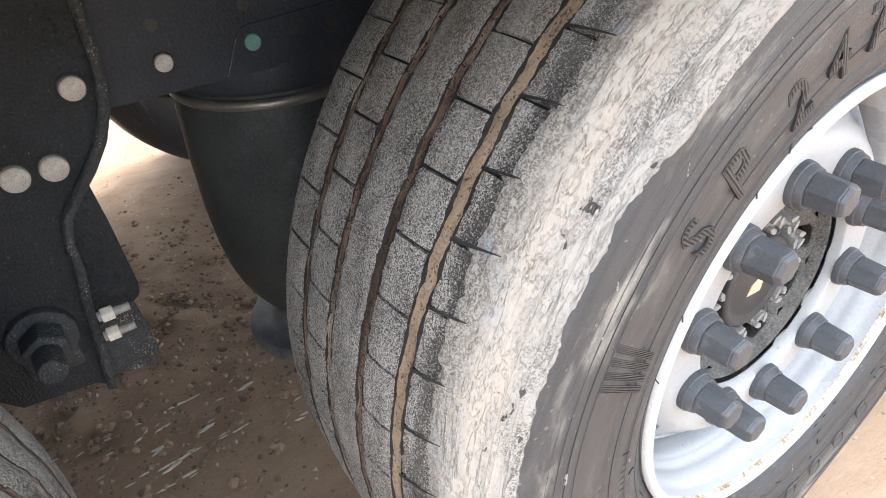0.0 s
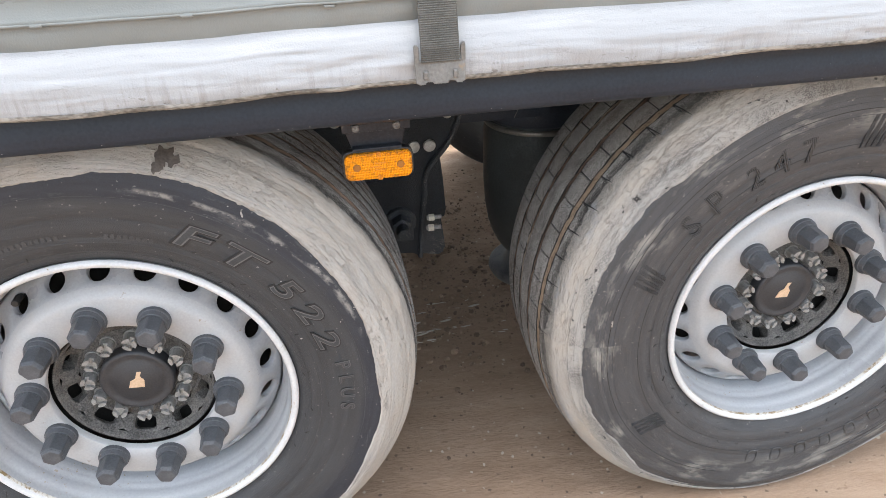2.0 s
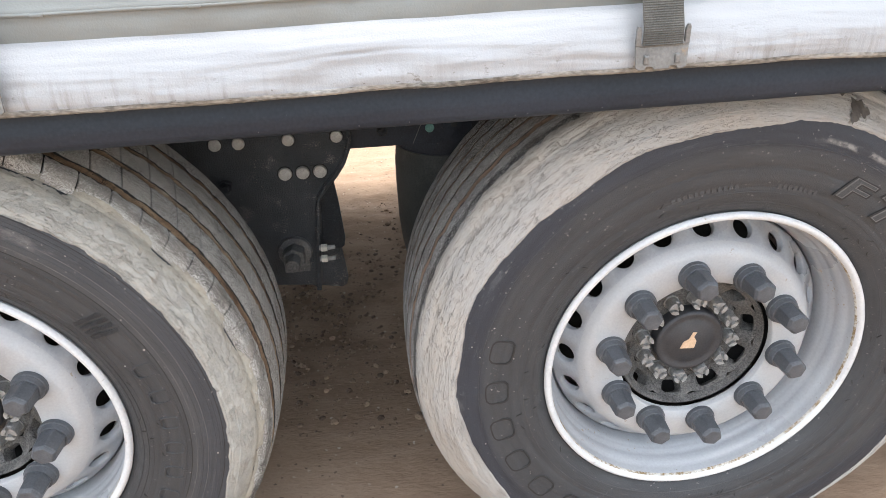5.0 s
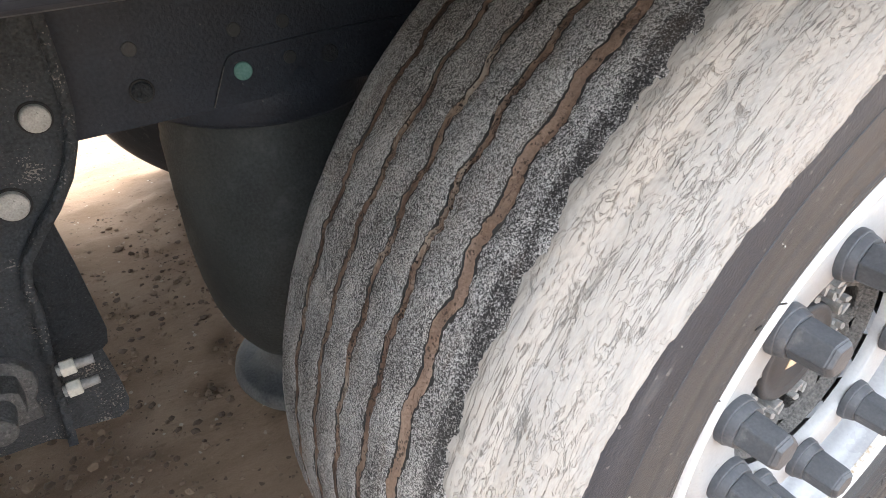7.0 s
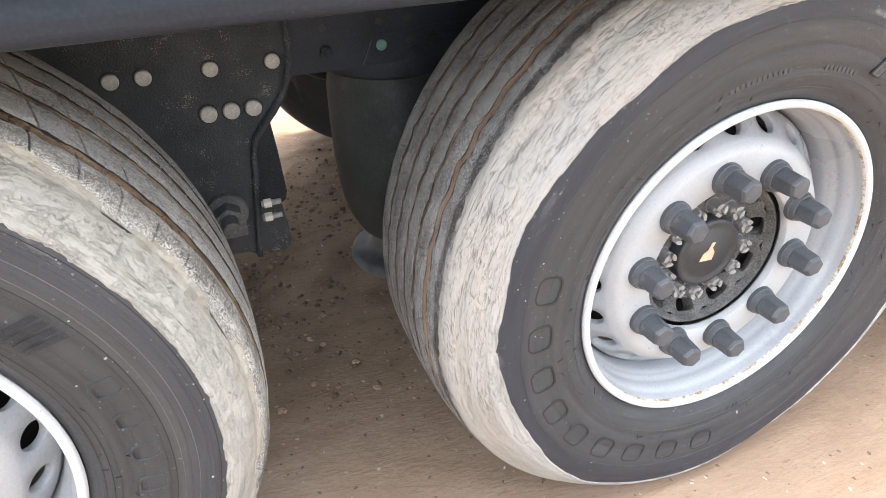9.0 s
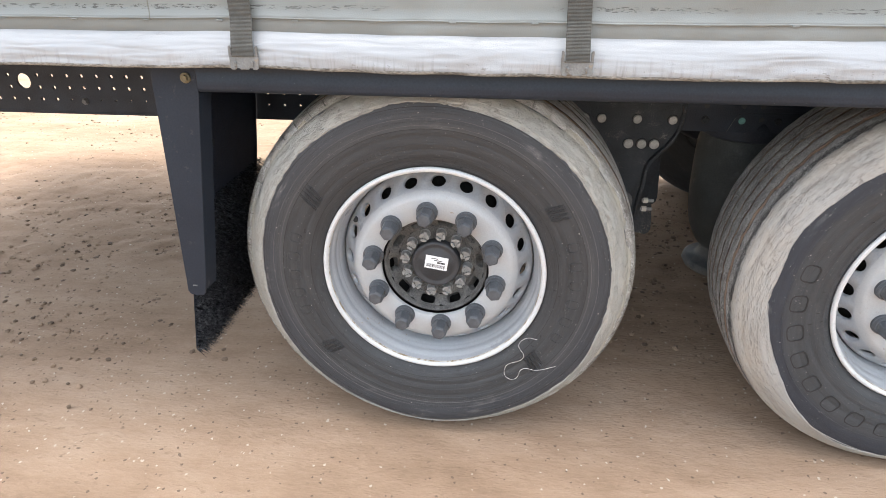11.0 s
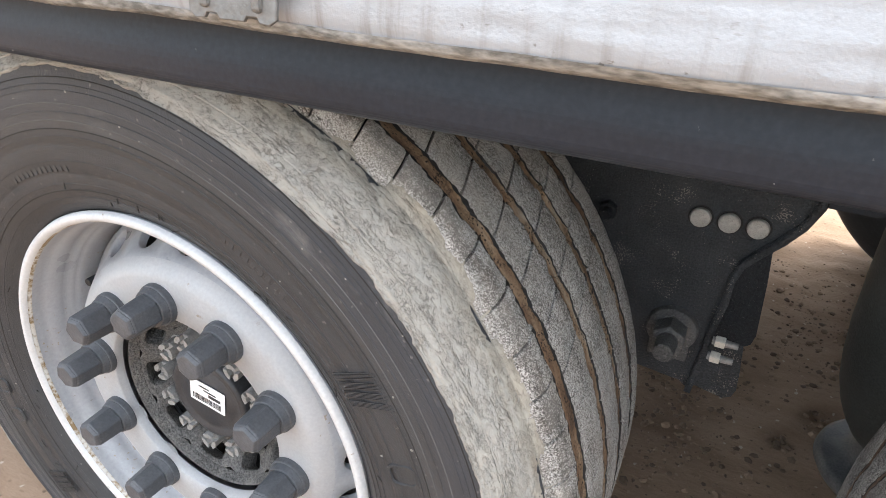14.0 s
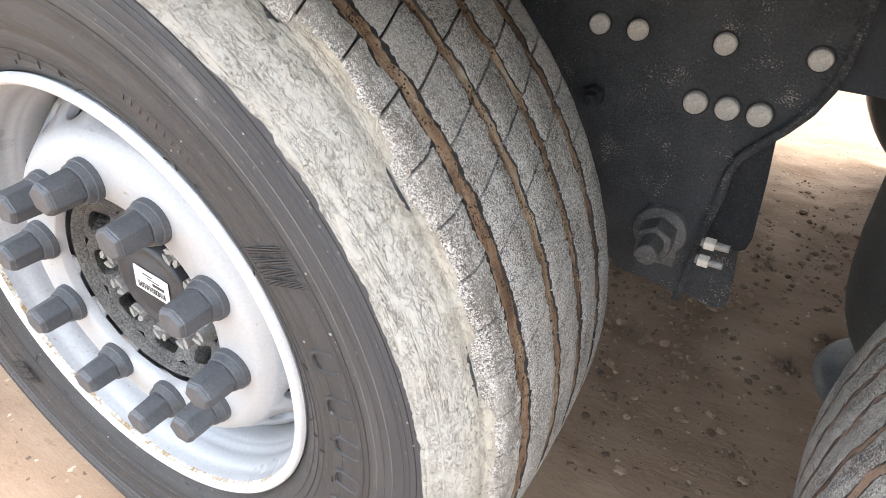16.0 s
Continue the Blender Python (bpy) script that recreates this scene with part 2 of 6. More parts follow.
def crust_material(name, pale, warm, grey, line, lines_amount, stretch, grey_below, grey_amount, wrinkle=110.0, dots_below=None, chips=False, skin=False):
    """Dried splashed mud: cream on the shoulder, greyer on the sidewall, wrinkled, with dots and chips that bare the rubber."""
    g = Graph(name)
    ring = g.ring()
    radius = g.axis(ring, 2)
    longer, drawn = g.scaled(ring, (0.08, 1, 1)), g.scaled(ring, (stretch, 1, 1))
    rubber = (0.085, 0.083, 0.082)
    blotch = g.noise(g.scaled(ring, (0.4, 1, 1)), 13, 5, 0.6)
    colour = g.mix(g.step(blotch, 0.40, 0.60), pale, warm)
    wander = g.math("MULTIPLY_ADD", g.noise(g.scaled(ring, (0.25, 1, 1)), 20, 5, 0.6), 0.05, -0.025)
    inside = g.math("ADD", radius, wander)
    streak = g.noise(longer, 70, 5, 0.6)
    colour = g.mix(g.math("MULTIPLY", g.step(inside, grey_below + 0.012, grey_below - 0.006), grey_amount), colour, grey)
    colour = g.mix(g.math("MULTIPLY", g.step(streak, 0.54, 0.66), 0.45), colour, grey)
    fine = g.noise(drawn, 360, 3, 0.6)
    coarse = g.noise(drawn, 120, 4, 0.55)
    # shrinkage wrinkles: short broken creases of two sizes, and long creases that follow the rolling
    held = g.step(g.noise(drawn, 28, 4, 0.6), 0.34, 0.56)
    first = g.math("MULTIPLY", g.lines(g.noise(drawn, wrinkle, 4, 0.6, 1.4), 0.011), g.step(g.noise(drawn, wrinkle * 0.8, 2), 0.46, 0.54))
    second = g.math("MULTIPLY", g.lines(g.noise(drawn, wrinkle * 1.8, 3, 0.6, 1.0), 0.020), g.step(g.noise(drawn, wrinkle * 1.2, 2), 0.49, 0.57))
    net = g.math("MULTIPLY", g.math("MAXIMUM", first, g.math("MULTIPLY", second, 0.7)), held)
    long = g.math("MULTIPLY", g.lines(g.noise(longer, 110, 5, 0.6), 0.010), g.step(g.noise(g.scaled(ring, (0.2, 1, 1)), 50, 3), 0.48, 0.56))
    cracks = g.math("MAXIMUM", net, long)
    if skin:
        # wrinkled like skin: a net of thin creases round small uneven cells
        cells = g.math("MULTIPLY", g.net(drawn, wrinkle * 2.0, 0.016, 0.06), g.step(g.noise(drawn, 70, 3), 0.42, 0.54))
        cracks = g.math("MAXIMUM", g.math("MULTIPLY", cells, 0.55), first)
        cracks = g.math("MAXIMUM", cracks, long)
    # shade of the creases is put into the colour as well as the bump
    colour = g.mix(g.math("MULTIPLY", cracks, lines_amount), colour, line)
    height = g.math("ADD", g.math("MULTIPLY", fine, 0.28), g.math("MULTIPLY", coarse, 0.42))
    height = g.math("SUBTRACT", height, g.math("MULTIPLY", cracks, 0.40))
    if dots_below:
        one, _ = g.grains(g.place, 760)
        where = g.math("MULTIPLY", g.step(inside, dots_below + 0.012, dots_below - 0.010), g.step(g.noise(g.scaled(ring, (0.3, 1, 1)), 34, 4, 0.6), 0.42, 0.56))
        edge = g.math("MULTIPLY", g.step(g.math("ADD", radius, g.math("MULTIPLY", wander, 0.4)), 0.531, 0.540), 0.8)
        dots = g.math("MULTIPLY", g.step(one, 0.55, 0.64), g.math("MAXIMUM", where, edge))
        colour = g.mix(g.math("MULTIPLY", dots, 0.75), colour, rubber)
        height = g.math("SUBTRACT", height, g.math("MULTIPLY", dots, 0.5))
    if chips:
        hole = g.math("MULTIPLY", g.step(g.noise(g.scaled(ring, (0.7, 1, 1)), 75, 3, 0.5), 0.68, 0.69), g.step(radius, 0.520, 0.512))
        colour = g.mix(hole, colour, rubber)
        height = g.math("SUBTRACT", height, hole)
        blue = g.math("MULTIPLY", g.step(g.noise(g.scaled(ring, (0.6, 1, 1)), 30, 5, 0.6), 0.56, 0.66), g.step(radius, 0.522, 0.534))
        colour = g.mix(g.math("MULTIPLY", blue, 0.5), colour, (0.30, 0.33, 0.37))
    colour = g.mix(0.16, colour, g.ramp(fine, (0.34, (0.45, 0.44, 0.43)), (0.62, (1.1, 1.1, 1.1))), "MULTIPLY")
    return g.finish(colour, 0.95, height, 0.0028, 1.0, 0.2)


def groove_material(name, tones, crack, crack_scale=150.0, crack_width=0.02, amount=1.0):
    """Mud packed into a groove: tones change along the groove, cracked and crumbly."""
    g = Graph(name)
    ring = g.ring()
    run = g.noise(g.scaled(ring, (0.35, 1.6, 1)), 26, 5, 0.62)
    colour = g.ramp(run, *[(0.34 + 0.32 * k / max(1, len(tones) - 1), c) for k, c in enumerate(tones)])
    fine = g.noise(g.place, 420, 4, 0.6)
    colour = g.mix(0.5, colour, g.ramp(fine, (0.3, (0.45, 0.42, 0.40)), (0.65, (1.0, 1.0, 1.0))), "MULTIPLY")
    seams = g.math("MULTIPLY", g.lines(g.noise(g.place, crack_scale, 4, 0.55, 0.6), crack_width), g.step(g.noise(g.place, 40, 3), 0.42, 0.52))
    one, _ = g.grains(g.place, 620)
    seams = g.math("MAXIMUM", seams, g.step(g.math("ADD", one, g.noise(g.place, 60, 3)), 1.42, 1.47))
    colour = g.mix(g.math("MULTIPLY", seams, amount), colour, crack)
    return g.finish(colour, 0.75, g.math("MULTIPLY_ADD", seams, -0.9, fine), 0.002, 1.0, 0.3)


M_RUBBER = rubber_material("sidewall_rubber", (0.056, 0.057, 0.059), (0.047, 0.050, 0.056), 0.418, (0.26, 0.25, 0.235), 0.55, 0.585)
M_RUBBER_ARC = rubber_material("sidewall_rubber_with_pale_smear", (0.050, 0.052, 0.055), (0.035, 0.039, 0.048), 0.418, (0.30, 0.29, 0.27), 0.32, 0.60, 0.28, (0.436, 12, 78))
M_RUBBER_SMEARED = rubber_material("dirt_smeared_sidewall_rubber", (0.060, 0.061, 0.064), (0.064, 0.066, 0.070), 0.430, (0.30, 0.285, 0.255), 0.85, 0.52)
M_RUBBER_BROWN = rubber_material("dusty_sidewall_rubber", (0.047, 0.048, 0.050), (0.050, 0.052, 0.056), 0.400, (0.24, 0.23, 0.215), 0.35, 0.60, 0.3)
# pale colour that paints the lit edges of raised letters and lines
M_LETTER = material("pale_relief_edge", (0.070, 0.070, 0.071), (0.125, 0.123, 0.120), 20, 300, 0.6)


def hatched_letter_material():
    """Rubber letters filled with fine pale and dark ribs that run across the rolling direction."""
    m = bpy.data.materials.new("hatched_letter_rubber")
    m.use_nodes = True
    n, l = m.node_tree.nodes, m.node_tree.links
    co, sep, ang, wave = n.new("ShaderNodeTexCoord"), n.new("ShaderNodeSeparateXYZ"), n.new("ShaderNodeMath"), n.new("ShaderNodeMath")
    l.new(co.outputs["Object"], sep.inputs[0])
    ang.operation = "ARCTAN2"
    l.new(sep.outputs["Z"], ang.inputs[0])
    l.new(sep.outputs["X"], ang.inputs[1])
    turn = n.new("ShaderNodeMath")
    turn.operation = "MULTIPLY"
    turn.inputs[1].default_value = 700.0
    l.new(ang.outputs[0], turn.inputs[0])
    wave.operation = "SINE"
    l.new(turn.outputs[0], wave.inputs[0])
    ramp = n.new("ShaderNodeValToRGB")
    ramp.color_ramp.elements[0].position, ramp.color_ramp.elements[0].color = 0.3, (0.010, 0.010, 0.011, 1)
    ramp.color_ramp.elements[1].position, ramp.color_ramp.elements[1].color = 0.7, (0.050, 0.050, 0.051, 1)
    half = n.new("ShaderNodeMath")
    half.operation = "MULTIPLY_ADD"
    half.inputs[1].default_value = half.inputs[2].default_value = 0.5
    l.new(wave.outputs[0], half.inputs[0])
    l.new(half.outputs[0], ramp.inputs[0])
    l.new(ramp.outputs[0], n["Principled BSDF"].inputs["Base Color"])
    n["Principled BSDF"].inputs["Roughness"].default_value = 0.6
    bp = n.new("ShaderNodeBump")
    bp.inputs["Strength"].default_value, bp.inputs["Distance"].default_value = 0.6, 0.002
    l.new(wave.outputs[0], bp.inputs["Height"])
    l.new(bp.outputs[0], n["Principled BSDF"].inputs["Normal"])
    return m


M_LETTER_RIBBED = hatched_letter_material()
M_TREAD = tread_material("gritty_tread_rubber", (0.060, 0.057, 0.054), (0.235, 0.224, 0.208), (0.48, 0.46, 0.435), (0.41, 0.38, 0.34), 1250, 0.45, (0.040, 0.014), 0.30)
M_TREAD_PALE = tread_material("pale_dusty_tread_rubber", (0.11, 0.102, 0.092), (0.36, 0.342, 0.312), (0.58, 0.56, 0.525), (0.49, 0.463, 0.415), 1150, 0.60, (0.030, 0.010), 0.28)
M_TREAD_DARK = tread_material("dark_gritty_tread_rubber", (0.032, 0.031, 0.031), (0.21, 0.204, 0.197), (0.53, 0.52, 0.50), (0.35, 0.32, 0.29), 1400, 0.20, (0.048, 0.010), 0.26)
M_GROOVE = groove_material("cracked_ochre_groove_mud", [(0.095, 0.058, 0.036), (0.24, 0.150, 0.090), (0.38, 0.265, 0.168), (0.50, 0.43, 0.33)], (0.022, 0.016, 0.011), 170, 0.024)
M_GROOVE_CLAY = groove_material("smooth_clay_groove_mud", [(0.26, 0.182, 0.122), (0.37, 0.272, 0.188), (0.43, 0.33, 0.235)], (0.03, 0.022, 0.016), 120, 0.010, 0.7)
M_GROOVE_BROWN = groove_material("smooth_brown_groove_mud", [(0.235, 0.158, 0.115), (0.325, 0.228, 0.170), (0.38, 0.282, 0.214)], (0.03, 0.022, 0.016), 120, 0.010, 0.7)
M_GROOVE_DARK = groove_material("patchy_groove_mud", [(0.070, 0.046, 0.034), (0.165, 0.106, 0.075), (0.26, 0.178, 0.130), (0.47, 0.405, 0.33)], (0.018, 0.013, 0.010), 140, 0.030)
M_STAIN = material("dark_oily_stain", (0.05, 0.04, 0.033), (0.12, 0.10, 0.085), 60, 300, 0.6)
M_SIPE = material("black_sipe_rubber", (0.012, 0.012, 0.012), (0.03, 0.028, 0.026), 30, 300, 0.8)
M_CRUST = crust_material("dried_pale_mud", (0.405, 0.380, 0.345), (0.415, 0.373, 0.322), (0.345, 0.34, 0.328), (0.19, 0.17, 0.147), 0.10, 0.5, 0.506, 0.6, 190.0, 0.509, True)
M_CRUST_WARM = crust_material("dried_cream_mud", (0.395, 0.374, 0.342), (0.408, 0.372, 0.328), (0.345, 0.34, 0.33), (0.15, 0.137, 0.122), 0.16, 0.35, 0.478, 0.35, 120.0)
M_CRUST_GREY = crust_material("dried_grey_mud", (0.408, 0.387, 0.330), (0.422, 0.380, 0.304), (0.372, 0.366, 0.340), (0.095, 0.087, 0.076), 0.52, 0.6, 0.497, 0.75, 120.0, skin=True)
M_RIM = material("silver_rim_paint", (0.3116, 0.3218, 0.3376), (0.3906, 0.4018, 0.4166), 6, 200, 0.30, metal=0.0, bump=0.05, bump_scale=300, dust=(0.20, 0.165, 0.125), dust_amount=-0.15, dust_scale=75, spread=0.04, speckle=(0.30, 0.26, 0.21), speckle_scale=150, speckle_level=0.80, speckle_wide=9)
M_RIM_EDGE = material("worn_white_rim_edge", (0.493, 0.4972, 0.4972), (0.612, 0.612, 0.6078), 14, 250, 0.40, bump=0.1, dust=(0.26, 0.20, 0.14), dust_amount=-0.08, dust_scale=50, spread=0.06)
M_RUST = material("yellow_brown_rust_line", (0.22, 0.15, 0.07), (0.55, 0.53, 0.48), 26, 200, 0.7, low=0.42, high=0.56)
M_DISC_FACE = material("satin_grey_disc_face", (0.3485, 0.352, 0.3564), (0.418, 0.4224, 0.4259), 12, 260, 0.42, metal=0.0, bump=0.08, dust=(0.26, 0.22, 0.17), dust_amount=-0.10, dust_scale=50, spread=0.06)
M_CAP = material("grey_plastic_cap", (0.0494, 0.0536, 0.0606), (0.0881, 0.0931, 0.1023), 30, 300, 0.48, bump=0.12, dust=(0.24, 0.235, 0.23), dust_amount=0.06, dust_scale=50, spread=0.3)
M_HUB = material("dusty_cast_hub", (0.035, 0.034, 0.033), (0.15, 0.142, 0.132), 35, 300, 0.85, bump=0.8, bump_scale=220, mix=0.6, dust=(0.20, 0.188, 0.172), dust_amount=0.16, dust_scale=22, spread=0.35)
M_HUBCAP = material("black_hub_cap", (0.022, 0.023, 0.026), (0.045, 0.046, 0.05), 25, 300, 0.5, bump=0.08)
M_BOLT = material("dull_zinc_bolt", (0.191, 0.189, 0.182), (0.334, 0.326, 0.311), 60, 400, 0.5, metal=0.15, bump=0.25, dust=(0.15, 0.135, 0.12), dust_amount=0.0, dust_scale=70, spread=0.2)
M_EMBLEM = material("worn_copper_emblem", (0.5, 0.34, 0.21), (0.66, 0.47, 0.32), 60, 300, 0.55)
M_PAPER = material("white_label_paper", (0.74, 0.74, 0.74), (0.84, 0.84, 0.83), 20, 300, 0.6, bump=0.0)
M_INK = material("black_label_ink", (0.02, 0.02, 0.02), (0.05, 0.05, 0.05), 20, 300, 0.6, bump=0.0)
# near black: puts the shade inside wheels and on far rims into the colour
M_DARK = material("near_black_wheel_inside", (0.008, 0.008, 0.008), (0.02, 0.019, 0.018), 20, 200, 0.9)
M_CHASSIS = material("black_chassis_paint", (0.0163, 0.0203, 0.0275), (0.0336, 0.0407, 0.0536), 12, 260, 0.5, bump=0.35, bump_scale=240, dust=(0.18, 0.17, 0.16), dust_amount=-0.06, dust_scale=160, spread=0.12, spec=.25)
M_HANGER = material("dirty_black_hanger_paint", (0.0121, 0.0147, 0.0177), (0.0303, 0.0349, 0.0399), 16, 320, 0.55, bump=0.9, bump_scale=300, mix=0.55, dust=(0.28, 0.27, 0.25), dust_amount=-0.02, dust_scale=220, spread=0.12, spec=.3)
M_HANGER_DUSTY = material("dust_spattered_hanger_paint", (0.0263, 0.0304, 0.0344), (0.0667, 0.0718, 0.0768), 16, 320, 0.55, bump=0.9, bump_scale=300, mix=0.55, dust=(0.28, 0.27, 0.25), dust_amount=-0.02, dust_scale=220, spread=0.12, speckle=(0.24, 0.225, 0.20), speckle_scale=420, speckle_level=0.70, speckle_wide=26, spec=.3)
M_PIVOT = material("dusty_pivot_steel", (0.0715, 0.0715, 0.0702), (0.169, 0.166, 0.159), 30, 320, 0.65, bump=0.9, bump_scale=300, mix=0.5, dust=(0.26, 0.25, 0.235), dust_amount=0.14, dust_scale=160, spread=0.15)
M_STUD = material("dusty_pale_bolt_head", (0.313, 0.294, 0.262), (0.57, 0.552, 0.506), 90, 500, 0.8, bump=0.3, dust=(0.09, 0.08, 0.07), dust_amount=0.03, dust_scale=150, spread=0.10)
M_TEAL = material("teal_bolt_paint", (0.0720, 0.2000, 0.1760), (0.1600, 0.3200, 0.2880), 90, 500, 0.6)
M_NUT = material("cream_zinc_nut", (0.52, 0.49, 0.42), (0.74, 0.71, 0.63), 60, 400, 0.6, metal=0.1, bump=0.2)
M_BAG = material("dusty_black_rubber_bellows", (0.0263, 0.0310, 0.0328), (0.0613, 0.0705, 0.0712), 9, 260, 0.6, bump=0.3, bump_scale=280, dust=(0.114, 0.124, 0.121), dust_amount=0.08, dust_scale=18, spread=0.35, spec=.3)
M_PISTON = material("grey_black_plastic_piston", (0.0447, 0.0500, 0.0557), (0.1194, 0.1248, 0.1275), 20, 260, 0.55, bump=0.1, dust=(0.16, 0.15, 0.135), dust_amount=0.2, dust_scale=14, spread=0.3)
M_STEEL = material("bare_ring_steel", (0.1800, 0.1740, 0.1560), (0.3120, 0.3000, 0.2760), 40, 300, 0.4, metal=0.7)
M_RAIL = material("dark_blue_grey_rail_paint", (0.0154, 0.0202, 0.0295), (0.0257, 0.0327, 0.0456), 5, 220, 0.40, bump=0.05, dust=(0.2, 0.2, 0.2), dust_amount=-0.18, dust_scale=120, spread=0.1, spec=.24)
M_POST = material("slate_grey_post_paint", (0.0143, 0.0187, 0.0276), (0.0218, 0.0278, 0.0386), 7, 220, 0.5, bump=0.06, dust=(0.12, 0.11, 0.1), dust_amount=0.02, dust_scale=40, spread=0.3, spec=.22)
M_BRACKET = material("scuffed_bracket_paint", (0.014, 0.016, 0.021), (0.034, 0.037, 0.045), 30, 260, 0.32, bump=0.1, dust=(0.2, 0.19, 0.18), dust_amount=-0.02, dust_scale=60, spread=0.2, spec=.2)
M_FLAP = material("matt_black_flap_plastic", (0.0158, 0.0197, 0.0303), (0.0446, 0.0548, 0.0785), 14, 300, 0.6, bump=0.5, dust=(0.10, 0.095, 0.09), dust_amount=-0.02, dust_scale=90, spread=0.15, spec=.3)
M_BRUSH = material("black_bristles", (0.014, 0.014, 0.016), (0.12, 0.12, 0.125), 90, 500, 0.25, low=0.45, high=0.62)
M_STRAP = material("charcoal_webbing", (0.05, 0.05, 0.045), (0.11, 0.108, 0.098), 30, 600, 0.85, bump=0.3, bump_scale=900)
M_BUCKLE = material("worn_galvanised_buckle", (0.1346, 0.1346, 0.1296), (0.2174, 0.2174, 0.2124), 40, 300, 0.5, metal=0.6, bump=0.2, dust=(0.3, 0.22, 0.14), dust_amount=0.0, dust_scale=50)
def lens_material():
    """Orange lamp plastic, ribbed inside, grimy towards its edges."""
    g = Graph("orange_lens_plastic")
    x, z = g.axis(g.place, 0), g.axis(g.place, 2)
    ribs = g.math("SINE", g.math("MULTIPLY", x, 2600.0))
    rows = g.math("SINE", g.math("MULTIPLY", z, 1500.0))
    colour = g.ramp(g.math("MULTIPLY_ADD", ribs, 0.3, g.math("MULTIPLY_ADD", rows, 0.15, 0.5)), (0.1, (0.62, 0.190, 0.002)), (0.9, (0.86, 0.335, 0.004)))
    rim = g.math("MAXIMUM", g.step(g.math("ABSOLUTE", z), 0.015, 0.0215), g.step(g.math("ABSOLUTE", x), 0.044, 0.051))
    grime = g.math("MULTIPLY", g.step(g.math("ADD", g.noise(g.place, 190, 5, 0.65), g.math("MULTIPLY", rim, 0.14)), 0.54, 0.66), 0.7)
    colour = g.mix(grime, colour, (0.20, 0.075, 0.012))
    return g.finish(colour, 0.32, g.math("MULTIPLY_ADD", ribs, 0.5, rows), 0.0006, 0.6, 0.2)


M_ORANGE = lens_material()
M_ORANGE_DIRTY = material("grimy_orange_plastic", (0.35, 0.11, 0.008), (0.85, 0.30, 0.01), 60, 300, 0.3, bump=0.3)
M_ORANGE_DARK = material("dark_orange_bulb_spot", (0.22, 0.08, 0.01), (0.3, 0.11, 0.015), 40, 500, 0.4)
M_BLACK = material("black_plastic", (0.014, 0.014, 0.015), (0.03, 0.03, 0.031), 30, 300, 0.5, bump=0.1)
M_GOLD = material("yellow_zinc_bolt", (0.1100, 0.0900, 0.0500), (0.1800, 0.1550, 0.1000), 60, 400, 0.5, metal=0.5)
M_THREAD = material("pale_thread", (0.5, 0.48, 0.45), (0.66, 0.64, 0.6), 60, 400, 0.9)


def drawn_out(m, factors):
    """Stretches every pattern of a material along one axis."""
    n, l = m.node_tree.nodes, m.node_tree.links
    co = next(q for q in n if q.type == "TEX_COORD")
    mp = n.new("ShaderNodeMapping")
    mp.inputs["Scale"].default_value = factors
    ends = [k.to_socket for k in l if k.from_node == co]
    for e in ends:
        l.new(mp.outputs[0], e)
    l.new(co.outputs["Object"], mp.inputs["Vector"])
    return m


def curtain_material():
    """Weathered tarpaulin: streaked along its length, scuffed black in a narrow band, one stained upright seam."""
    g = Graph("weathered_white_curtain")
    along = g.scaled(g.place, (0.22, 1, 1))
    colour = g.ramp(g.noise(along, 5, 5, 0.6), (0.35, (0.150, 0.163, 0.157)), (0.65, (0.205, 0.218, 0.211)))
    colour = g.mix(g.math("MULTIPLY", g.step(g.noise(along, 14, 6, 0.65), 0.50, 0.72), 0.5), colour, (0.150, 0.147, 0.130))
    x, z = g.axis(g.place, 0), g.axis(g.place, 2)
    band = g.math("MULTIPLY", g.step(g.math("ABSOLUTE", g.math("SUBTRACT", z, 1.2175)), 0.0062, 0.0045), g.step(g.noise(g.scaled(g.place, (1, 0, 0)), 1.3, 2), 0.46, 0.52))
    scuffs = g.math("MULTIPLY", g.step(g.noise(g.scaled(g.place, (0.45, 1, 2.2)), 120, 5, 0.7), 0.53, 0.58), band)
    colour = g.mix(g.math("MULTIPLY", scuffs, 0.85), colour, (0.030, 0.029, 0.027))
    seam = g.math("MULTIPLY", g.step(g.math("ABSOLUTE", g.math("ADD", x, 1.905)), 0.0022, 0.0010), g.step(z, 1.188, 1.194))
    colour = g.mix(g.math("MULTIPLY", seam, 0.6), colour, (0.085, 0.072, 0.050))
    weave = g.noise(g.place, 420, 3)
    return g.finish(colour, 0.42, weave, 0.0008, 0.5, 0.4)


M_CURTAIN = curtain_material()


